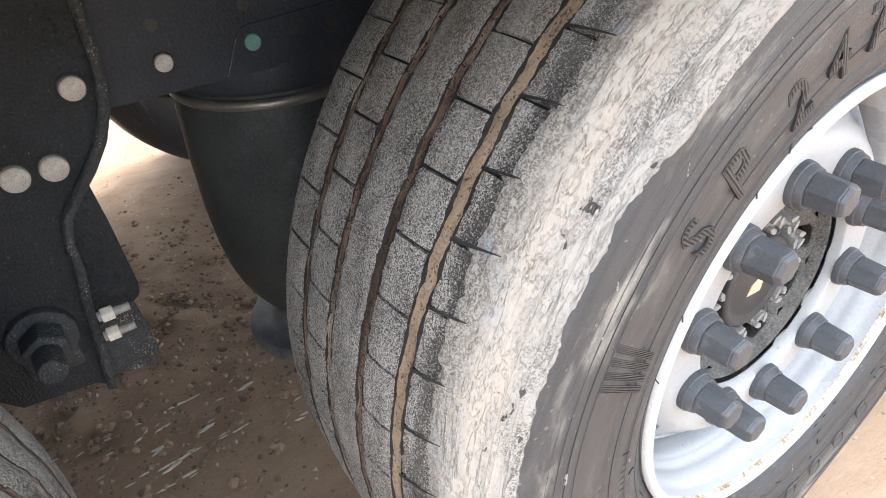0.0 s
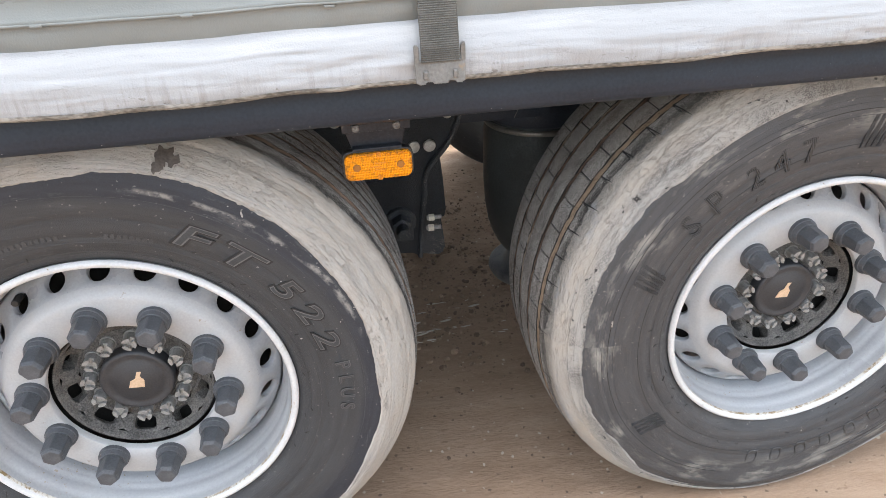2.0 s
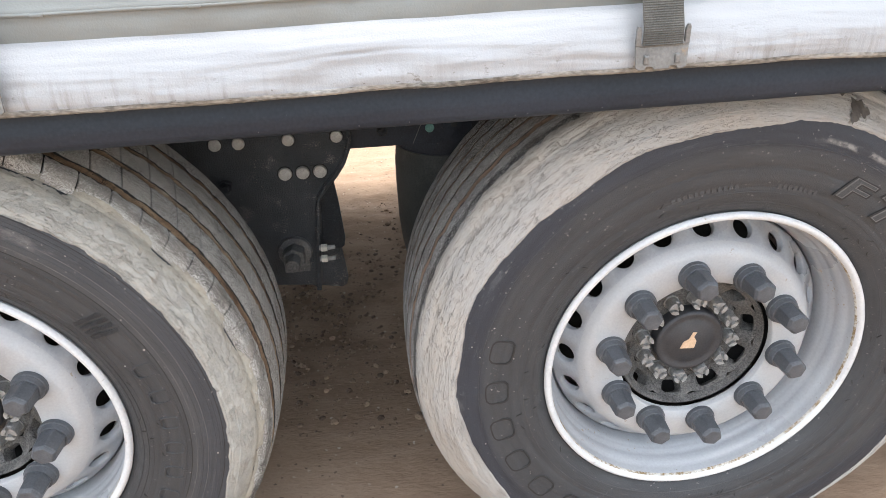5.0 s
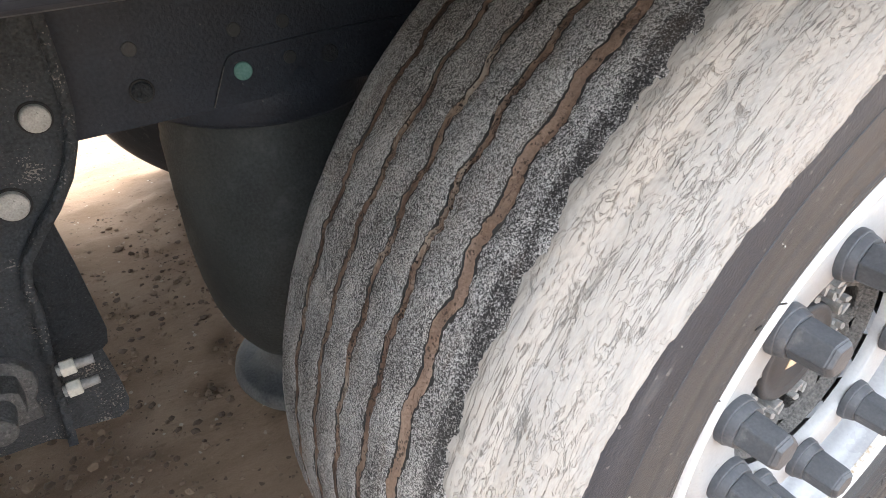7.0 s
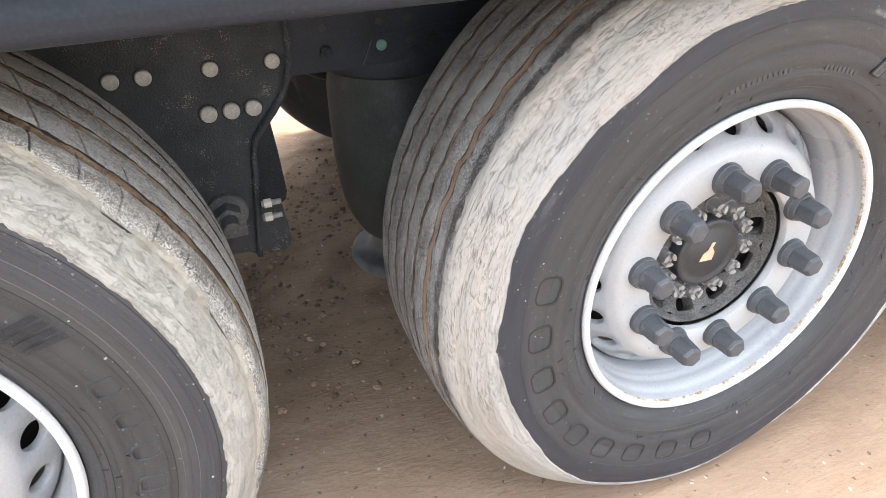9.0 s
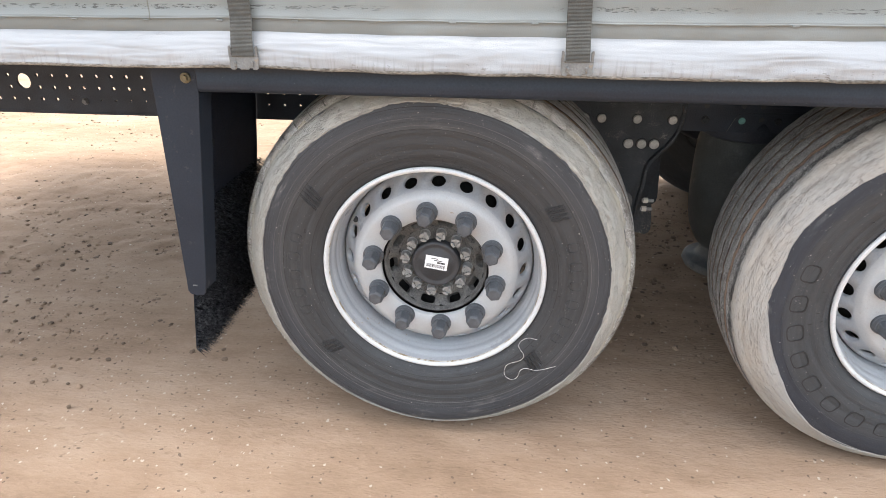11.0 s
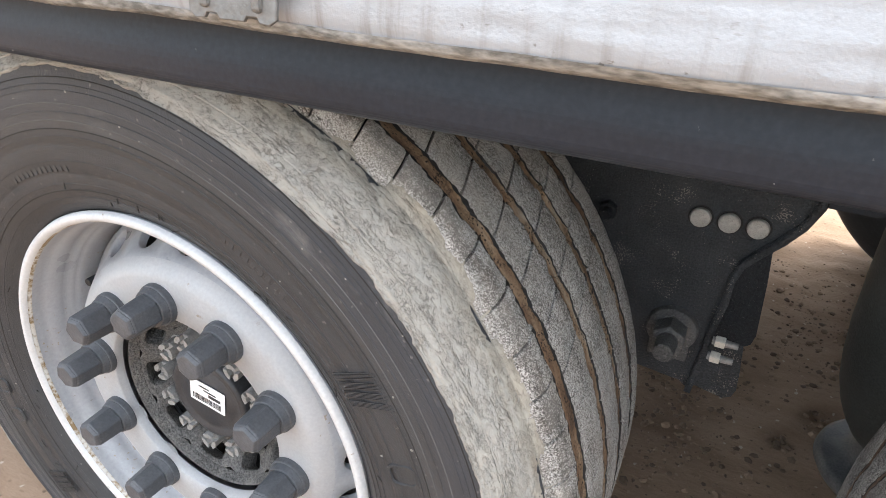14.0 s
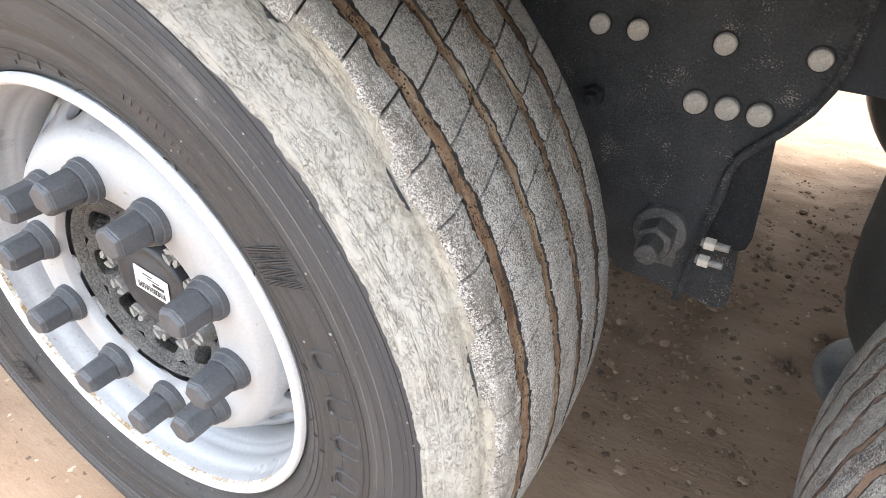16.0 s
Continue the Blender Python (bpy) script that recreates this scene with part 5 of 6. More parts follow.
def far_wheel(x, z):
    """A wheel on the far side of the trailer, seen from behind in the shade."""
    root = empty("trailer_wheel", (x, 2.31, z), "black wheel on the far side in the shade", "wheel", "wheels on the far side")
    half = [(0.0, 0.30), (-0.02, 0.36), (-0.028, 0.42), (-0.02, 0.478), (0.004, 0.516), (0.018, 0.526)]
    prof = list(half)
    for g in (0.07, 0.13, 0.19, 0.25):
        prof += [(g - 0.008, 0.5345), (g - 0.006, 0.524), (g + 0.006, 0.524), (g + 0.008, 0.5345)]
    prof += [(0.32 - y, r) for y, r in reversed(half)]
    tyre = lathe("tyre", [(-y, r) for y, r in prof], M_RUBBER, root, "dusty black tyre", n=120)
    data = tyre.data
    for v in data.vertices:
        v.co.z = max(v.co.z, -z)
    # rim takes the near-black colour, with the far side's shade put into it
    lathe("rim", [(0.0, 0.30), (-0.02, 0.285), (-0.14, 0.262), (-0.29, 0.285), (-0.325, 0.298)], M_DARK, root, "rim barrel coloured dark for the far-side shade", n=80)
    lathe("brake_drum", [(-0.12, 0.02), (-0.12, 0.22), (-0.29, 0.225), (-0.30, 0.20), (-0.30, 0.06)], M_DARK, root, "black brake drum", n=64)


for w in WHEELS.values():
    far_wheel(w[0], w[2] - float(ground_level(np.array(w[0]))))

# moulded writing and marks on the sidewalls
def writing(chars, size, start, step, radius, y, mat, parent, ribbed=False, wide=0.95):
    """Dark raised characters; pale edge and dark outline paint their relief's light and shade."""
    text_mesh(chars, size, start, step, radius, y, "letter_shade_outline", M_SIPE, parent, grow=0.0026 if wide > 1 else 0.0012, tall=0.0012, wide=wide)
    text_mesh(chars, size, start, step, radius, y, "letter_edge", mat if ribbed else M_LETTER, parent, grow=0.0009, tall=0.0016, wide=wide)
    text_mesh(chars, size, start, step, radius, y, "letter_face", M_LETTER_RIBBED if ribbed else mat, parent, grow=-0.0003, tall=0.0020, wide=wide)


writing("FT", 0.054, 61.4, -11.6, 0.376, -0.0283, M_RUBBER_ARC, middle_tyre, wide=2.1)
writing("522", 0.054, 35.2, -9.6, 0.376, -0.0283, M_RUBBER_ARC, middle_tyre, wide=1.55)
writing("PLUS", 0.036, 6.0, -4.9, 0.386, -0.0285, M_RUBBER, middle_tyre)
# black rims put the shade round these raised blocks into the colour
bar_marks(9, 0.050, 0.044, 167.6, 12.75, 0.387, -0.0285, "raised_block", M_SIPE, middle_tyre)
writing("SP", 0.066, 140.8, -8.6, 0.388, -0.0284, M_RUBBER_SMEARED, rear_tyre, True)
writing("247", 0.062, 120.9, -7.6, 0.382, -0.0281, M_RUBBER_SMEARED, rear_tyre, True)
bar_marks(6, 0.028, 0.040, 262, 9, 0.390, -0.0288, "raised_block", M_RUBBER, rear_tyre)
hatch_marks([87.3, 158.8, 215, 330], 0.395, 0.062, -0.0288, rear_tyre, M_RUBBER)
bar_marks(6, 0.028, 0.036, 16.5, -8.56, 0.372, -0.0275, "raised_block", M_RUBBER_BROWN, front_tyre)
bar_marks(5, 0.028, 0.036, 165, 8.56, 0.372, -0.0275, "raised_block", M_RUBBER_BROWN, front_tyre)
hatch_marks([32, 144.7, 219.1, 318], 0.378, 0.066, -0.0280, front_tyre, M_RUBBER_BROWN)


def stain(tyre):
    """A dark oily smudge on the pale mud."""
    rnd = random.Random(6)
    bm = bmesh.new()
    for k in range(9):
        a, r = radians(69.6 + rnd.gauss(0, 1.1)), 0.489 + rnd.gauss(0, 0.006)
        y = sidewall_height(r) - 0.0022
        vs = []
        for q in range(12):
            t = 2 * math.pi * q / 12
            d = rnd.uniform(0.004, 0.011)
            rr, aa = r + d * math.sin(t), a + d * math.cos(t) / r
            vs.append((rr * math.cos(aa), sidewall_height(rr) - 0.0042 - 0.0001 * k, rr * math.sin(aa)))
        c = bm.verts.new((r * math.cos(a), y - 0.0026, r * math.sin(a)))
        vs = [bm.verts.new(v) for v in vs]
        for q in range(12):
            bm.faces.new((c, vs[q], vs[(q + 1) % 12]))
    part("oil_smudge", bm, M_STAIN, tyre, "dark oily smudge on pale mud", smooth=True)


stain(middle_tyre)


def small_marks(tyre, mat, count, start, step, radius):
    """A row of low moulded bars round a sidewall."""
    y = sidewall_height(radius)
    for i in range(count):
        a = start - step * i
        bm = bmesh.new()
        made = box(bm, (0.0062, 0.0012, 0.0095), (0, 0, 0), 0.0004)
        bmesh.ops.transform(bm, matrix=Matrix.Translation((radius * math.cos(radians(a)), y, radius * math.sin(radians(a)))) @ Matrix.Rotation(radians(90 - a), 4, "Y"), verts=made)
        part("moulded_bar", bm, mat, tyre)


for ty, mt, rows in ((front_tyre, M_RUBBER_BROWN, ((12, 118, 1.6, 0.356), (9, 64, 1.6, 0.356), (14, 215, 1.6, 0.350))), (middle_tyre, M_RUBBER, ((12, 108, 1.5, 0.352), (8, 80, 1.5, 0.352), (10, 300, 1.5, 0.350))), (rear_tyre, M_RUBBER_SMEARED, ((9, 74, 1.6, 0.352), (11, 196, 1.6, 0.352)))):
    for count, start, step, radius in rows:
        small_marks(ty, mt, count, start, step, radius)


def emblem(cap, cap_face):
    bm = bmesh.new()
    plate(bm, [(-0.018, -0.014), (0.010, -0.016), (0.013, 0.0), (0.007, 0.010), (0.012, 0.020), (0.004, 0.021), (-0.002, 0.006), (-0.012, 0.001)], 0.0 , -0.0014, 0.0004)
    part("emblem", bm, M_EMBLEM, cap, "worn copper-coloured emblem plate", m=pose(0, cap_face, 0))


emblem(middle_cap, 0.0572)
emblem(rear_cap, 0.0692)


def hub_label(root):
    bm = bmesh.new()
    box(bm, (0.062, 0.0008, 0.039), (0, 0, 0))
    sticker = part("label", bm, M_PAPER, root, "white paper label with bar code", m=pose(0.002, 0.0470, 0.006, 0, 9, 0))
    rnd = random.Random(5)
    bm = bmesh.new()
    x = -0.025
    while x < 0.024:
        w = rnd.choice((0.0006, 0.0009, 0.0014))
        box(bm, (w, 0.0004, 0.010), (x, -0.0006, -0.010))
        x += w + rnd.choice((0.0007, 0.0011))
    for k, w in enumerate((0.018, 0.022)):
        box(bm, (w, 0.0004, 0.0022), (-0.006 + k * 0.01, -0.0006, 0.012 - k * 0.005))
    for k in range(9):
        box(bm, (0.0022, 0.0004, 0.005), (0.003 + k * 0.0024, -0.0006, 0.001))
    part("print", bm, M_INK, sticker, "black printed bars")


hub_label(front)


def thread():
    cu = bpy.data.curves.new("thread", "CURVE")
    cu.dimensions, cu.bevel_depth, cu.bevel_resolution = "3D", 0.0006, 1
    sp = cu.splines.new("BEZIER")
    pts = [(0.283, -0.17), (0.256, -0.167), (0.235, -0.19), (0.249, -0.23), (0.202, -0.265), (0.208, -0.303), (0.23, -0.303), (0.248, -0.269), (0.287, -0.27), (0.337, -0.253)]
    sp.bezier_points.add(len(pts) - 1)
    for b, (x, z) in zip(sp.bezier_points, pts):
        b.co, b.handle_left_type, b.handle_right_type = (x, -0.0300, z), "AUTO", "AUTO"
    ob = bpy.data.objects.new("thread", cu)
    scene.collection.objects.link(ob)
    me = bpy.data.meshes.new_from_object(ob)
    bpy.data.objects.remove(ob)
    me.materials.clear()
    me.materials.append(M_THREAD)
    put("thread", me, front_tyre, "pale loose thread stuck to the sidewall")


thread()


# ---- trailer body ----
def curtain():
    root = empty("side_curtain", (0, 0, 0), "grey-white tarpaulin side curtain with grimy hem", "curtain")
    xs = np.linspace(-4.2, 3.4, 520)
    rows = [(-0.122, 4.0), (-0.122, 3.2), (-0.122, 2.4), (-0.122, 1.8)] + [(-0.122, z) for z in np.linspace(1.5, 1.20, 16)]
    seam = [(-0.1245, 1.1985), (-0.1245, 1.1925), (-0.1225, 1.1905), (-0.1235, 1.182), (-0.1225, 1.1705), (-0.1205, 1.164)]
    prof = np.array(rows + seam)
    hem = np.array([(-0.1205, 1.164), (-0.1235, 1.160), (-0.131, 1.153), (-0.139, 1.143), (-0.145, 1.130), (-0.148, 1.115), (-0.1485, 1.101), (-0.1475, 1.0925), (-0.1445, 1.0895), (-0.140, 1.0905), (-0.1385, 1.097), (-0.1385, 1.12)])

    rnd = random.Random(14)
    creases = [(rnd.uniform(-4, 3), rnd.uniform(0.15, 0.5), rnd.uniform(1.105, 1.150), rnd.uniform(-0.02, 0.02)) for k in range(22)]

    def sheet(name, pr, mat, label, sag):
        v = []
        for y, z in pr:
            p = np.stack([xs, np.full_like(xs, z), np.zeros_like(xs)], 1)
            q = np.stack([xs, np.zeros_like(xs), np.zeros_like(xs)], 1)
            w = cloud(q, 2.6, 3, 60) - 0.5
            low = np.clip((1.30 - z) / 0.2, 0, 1)
            crease = cloud(p * np.array([1, 2.5, 1]), 9.0, 3, 71) - 0.5
            yy = y + 0.004 - 0.010 * w * (1 if z < 1.5 else 0.3) - 0.010 * crease * (z < 1.3) - 0.004 * (cloud(p * np.array([0.6, 4.0, 1]), 24.0, 3, 75) - 0.5) * (z < 1.3)
            for cx, half, cz, slope in creases:
                d = (z - cz - slope * (xs - cx) - 0.004 * np.sin((xs - cx) * 14)) / 0.0018
                yy = yy + 0.0009 * np.exp(-d * d) * np.clip(1 - np.abs(xs - cx) / half, 0, 1) ** 0.5
            zz = z + low * sag * (cloud(q, 1.7, 2, 66) - 0.5) + low * 0.004 * (cloud(q, 11.0, 2, 67) - 0.5)
            v.append(np.stack([xs, yy, zz], 1))
        me = mesh_from(name, np.concatenate(v), grid_faces(len(pr), len(xs), False), [mat])
        return put(name, me, root, label)

    sheet("tarpaulin", prof, M_CURTAIN, "weathered grey-white tarpaulin", 0.016)
    seg = np.r_[0, np.cumsum(np.hypot(*np.diff(hem, axis=0).T))]
    fine = np.linspace(0, seg[-1], 52)
    hem = np.stack([np.interp(fine, seg, hem[:, 0]), np.interp(fine, seg, hem[:, 1])], 1)
    sheet("hem", hem, M_HEM, "bright white folded hem with dirt streaks", 0.016)
    sheet("hem_edge", np.array([(-0.1488, 1.0960), (-0.1482, 1.0920), (-0.1448, 1.0885), (-0.1395, 1.0898)]), M_HEM_EDGE, "grimy bottom edge of the hem", 0.016)
    sheet("weld_line", np.array([(-0.1235, 1.1950), (-0.1262, 1.1942), (-0.1264, 1.1922), (-0.1240, 1.1908)]), M_CURTAIN, "thin weld line along the tarpaulin", 0.016)
    for k in range(44):
        bm = bmesh.new()
        box(bm, (0.014, 0.0030, 0.0036), (-4.1 + 0.168 * k, -0.1225, 1.1905), 0.0012)
        part("seam_mark", bm, M_CURTAIN, root)


curtain()


def strap(x, turn):
    root = empty("tension_strap", (x, -0.150, 1.110), "charcoal webbing strap hooked by a worn steel buckle", "strap", "straps along the curtain")
    # webbing with woven cross ribs
    n = 380
    v, faces = [], []
    zs = np.linspace(0.012, 0.50, n)
    for j, z in enumerate(zs):
        ridge = 0.0009 * (j % 2)
        lean = 0.020 * max(0.0, min(1.0, (z - 0.03) / 0.06)) - 0.009
        for x0, dy in ((-0.0245, 0.001), (-0.0235, -ridge), (0.0, -ridge - 0.0005), (0.0235, -ridge), (0.0245, 0.001)):
            v.append((x0 + math.tan(radians(turn)) * z, lean + dy, z))
    for j in range(n - 1):
        for i in range(4):
            faces.append((j * 5 + i, j * 5 + i + 1, j * 5 + 6 + i, j * 5 + 5 + i))
    bm = bmesh.new()
    me = mesh_from("webbing", v, faces, [M_STRAP], smooth=False)
    bm.from_mesh(me)
    bmesh.ops.solidify(bm, geom=bm.faces[:], thickness=0.0015)
    part("webbing", bm, M_STRAP, root, "ribbed charcoal webbing")
    # buckle: pressed plate with a slot, bent outwards below, with a crimped lower lip
    bm = bmesh.new()
    low = [(-0.0315, -0.013), (-0.027, -0.016), (-0.020, -0.0155), (-0.018, -0.0125), (-0.011, -0.0125), (-0.009, -0.0155), (0.009, -0.0155), (0.011, -0.0125), (0.018, -0.0125), (0.020, -0.0155), (0.027, -0.016), (0.0315, -0.013)]
    body = low + [(0.0325, 0.014), (-0.0325, 0.014)]
    plate(bm, body, -0.0065, -0.0035, 0.0008)
    for v in bm.verts:
        v.co.y -= 0.006 * max(0.0, 0.010 - v.co.z) / 0.026 * (1 if v.co.z > -0.010 else 0.55)
    buckle = part("buckle", bm, M_BUCKLE, root, "worn galvanised steel buckle plate")
    for name, outline in (("buckle_arm", [(-0.0325, 0.012), (-0.0265, 0.012), (-0.0262, 0.030), (-0.0285, 0.034), (-0.0315, 0.034), (-0.0325, 0.031)]), ("buckle_arm", [(0.0325, 0.012), (0.0325, 0.031), (0.0315, 0.034), (0.0285, 0.034), (0.0262, 0.030), (0.0265, 0.012)]), ("slot_bar", [(-0.027, 0.0145), (-0.027, 0.0105), (0.027, 0.0105), (0.027, 0.0145)])):
        bm = bmesh.new()
        plate(bm, outline, -0.0080, -0.0035, 0.0009)
        part(name, bm, M_BUCKLE, buckle)
    for dx in (-0.019, 0.019):
        bm = bmesh.new()
        box(bm, (0.007, 0.006, 0.012), (dx, -0.0085, -0.004), 0.0024)
        part("lug", bm, M_BUCKLE, buckle)
    return root


for x, turn in ((-1.690, -1.5), (-0.987, -1.0), (-0.212, -1.0), (0.564, 0.8)):
    strap(x, turn)


def rail():
    root = empty("side_rail", (0, 0, 0), "dark blue-grey steel side rail below the curtain", "rail")
    bm = bmesh.new()
    swell = [(-0.0990 - 0.0055 * (0.5 - 0.5 * math.cos(math.pi * k / 9)), 1.080 - 0.034 * k / 9) for k in range(10)]
    turn = [(-0.0905 - 0.0140 * math.cos(radians(a)), 1.042 - 0.0140 * math.sin(radians(a))) for a in range(10, 91, 10)]
    prof = [(-0.060, 1.125), (-0.098, 1.125), (-0.0993, 1.121)] + swell + turn + [(-0.045, 1.032), (-0.045, 1.036), (-0.088, 1.036), (-0.088, 1.118), (-0.060, 1.118)]
    a = [bm.verts.new((-1.832, y, z)) for y, z in prof]
    b = [bm.verts.new((3.4, y, z)) for y, z in prof]
    for i in range(len(prof)):
        j = (i + 1) % len(prof)
        bm.faces.new((a[i], a[j], b[j], b[i]))
    bm.faces.new(a)
    bm.faces.new(list(reversed(b)))
    part("rail_profile", bm, M_RAIL, root, "folded dark blue-grey steel profile")
    rnd = random.Random(3)
    for k in range(30):
        bm = bmesh.new()
        box(bm, (rnd.uniform(0.0008, 0.0022), 0.0012, rnd.uniform(0.0006, 0.0012)), (0, 0, 0), 0.0004)
        part("paint_chip", bm, M_BOLT, root, m=pose(rnd.uniform(-1.75, 1.6), -0.1030, 1.0340 + rnd.uniform(0, 0.003)))
    bm = bmesh.new()
    box(bm, (0.006, 0.045, 0.088), (-1.8345, -0.077, 1.077), 0.001)
    part("end_plate", bm, M_RAIL, root)


rail()


def deck():
    bm = bmesh.new()
    box(bm, (7.6, 2.42, 0.09), (-0.4, 1.155, 1.185))
    for k in range(15):
        box(bm, (0.06, 2.20, 0.10), (-3.95 + 0.5 * k, 1.22, 1.094), 0.004)
    tagged(part("trailer_floor", bm, M_CHASSIS), "black underside of the trailer floor with cross members", "floor", kind="structure")
    bm = bmesh.new()
    box(bm, (7.6, 0.03, 2.9), (-0.4, 2.38, 2.55))
    tagged(part("wall_far", bm, M_CURTAIN), "plain far side wall of the trailer", "wall", kind="structure")
    bm = bmesh.new()
    box(bm, (7.6, 2.52, 0.03), (-0.4, 1.13, 4.015))
    tagged(part("trailer_roof", bm, M_CURTAIN), "plain trailer roof", "roof", kind="structure")
    for x, name in ((-4.19, "wall_front"), (3.385, "wall_rear")):
        bm = bmesh.new()
        box(bm, (0.03, 2.40, 2.75), (x, 1.13, 2.61))
        tagged(part(name, bm, M_CURTAIN), "plain end wall of the trailer", "wall", kind="structure")


deck()


def perforated_beam():
    """Side member ahead of the wheels: a web pierced by holes every 50 mm, one large hole, a folded foot."""
    root = empty("perforated_beam", (0, 0.390, 0.0), "black painted steel beam with rows of round holes", "beam")
    verts, faces = [], []
    step, rise, first, low, high = 0.050, 0.0375, 0.876, 0.838, 1.060

    def hole_cell(cx, cz, w, h, r, samples=16):
        o = len(verts)
        for d, rim in ((0.0, 0), (0.0, 1), (0.008, 1), (0.008, 0)):
            for i in range(samples):
                t = 2 * math.pi * (i + 0.5) / samples
                c, n = math.cos(t), math.sin(t)
                big = max(abs(c), abs(n))
                verts.append((cx + c * r, d, cz + n * r) if rim else (cx + c / big * w / 2, d, cz + n / big * h / 2))
        for q in range(3):
            for i in range(samples):
                j = (i + 1) % samples
                faces.append((o + q * samples + i, o + q * samples + j, o + (q + 1) * samples + j, o + (q + 1) * samples + i))

    def solid(x0, x1, za, zb):
        o = len(verts)
        for y in (0.0, 0.008):
            verts.extend([(x0, y, za), (x1, y, za), (x1, y, zb), (x0, y, zb)])
        faces.append((o, o + 1, o + 2, o + 3))
        faces.append((o + 7, o + 6, o + 5, o + 4))

    left, right = -2.668 - 28 * step, -2.668 + 25 * step
    for k in range(-28, 26):
        x = -2.668 + step * k
        for r in range(4):
            z = first + rise * r
            if k == 0 and r in (1, 2):
                continue
            hole_cell(x, z, step, rise, 0.0036 if r == 0 and k > 2 else 0.0062, 12)
    hole_cell(-2.668, first + 1.5 * rise, step, 2 * rise, 0.0240, 24)
    solid(left - step / 2, right + step / 2, low, first - rise / 2)
    solid(left - step / 2, right + step / 2, first + 3.5 * rise, high)
    put("web", mesh_from("web", verts, faces, [M_CHASSIS], smooth=False), root, "black web plate pierced by round holes")
    bm = bmesh.new()
    box(bm, (right - left + step, 0.060, 0.008), ((left + right) / 2, 0.030, low - 0.004), 0.002)
    part("folded_foot", bm, M_CHASSIS, root)
    bm = bmesh.new()
    prism(bm, 20, 0.0115, 0.0110, 0.0, -0.003, bevel=0.0008)
    prism(bm, 6, 0.0085, 0.0080, -0.0025, -0.009, bevel=0.0010)
    part("bolt", bm, M_PISTON, root, "dull grey bolt with washer", m=pose(-2.472, 0, 0.872))


perforated_beam()


def chassis_beam():
    root = empty("chassis_beam", (0, 0.535, 0.95), "black painted steel chassis beam above the axles", "beam")
    for name, size, c in (("web", (4.85, 0.010, 0.275), (0.975, 0.005, 0.0225)), ("lower_flange", (4.85, 0.13, 0.012), (0.975, 0.055, -0.121)), ("upper_flange", (4.85, 0.13, 0.012), (0.975, 0.055, 0.166))):
        bm = bmesh.new()
        box(bm, size, c, 0.001)
        part(name, bm, M_CHASSIS, root)


chassis_beam()
bm = bmesh.new()
box(bm, (7.4, 0.012, 0.28), (-0.3, 1.85, 0.97))
box(bm, (7.4, 0.12, 0.012), (-0.3, 1.80, 0.831))
tagged(part("far_chassis_beam", bm, M_CHASSIS), "plain black far chassis beam", "beam")


def stud(parent, x, z, r, mat, y=-0.010, label="", h=0.008):
    bm = bmesh.new()
    prism(bm, 18, r, r * 0.92, 0.0, -h, bevel=min(0.002, h * 0.3))
    part("bolt_head", bm, mat, parent, label, m=pose(x, y + 0.010, z))
    # flat black ring added as the dark outline round the head
    bm = bmesh.new()
    prism(bm, 18, r * 1.16, r * 1.12, 0.0, -0.0016, bevel=0.0004)
    part("dark_ring", bm, M_SIPE, parent, m=pose(x, y + 0.010, z))


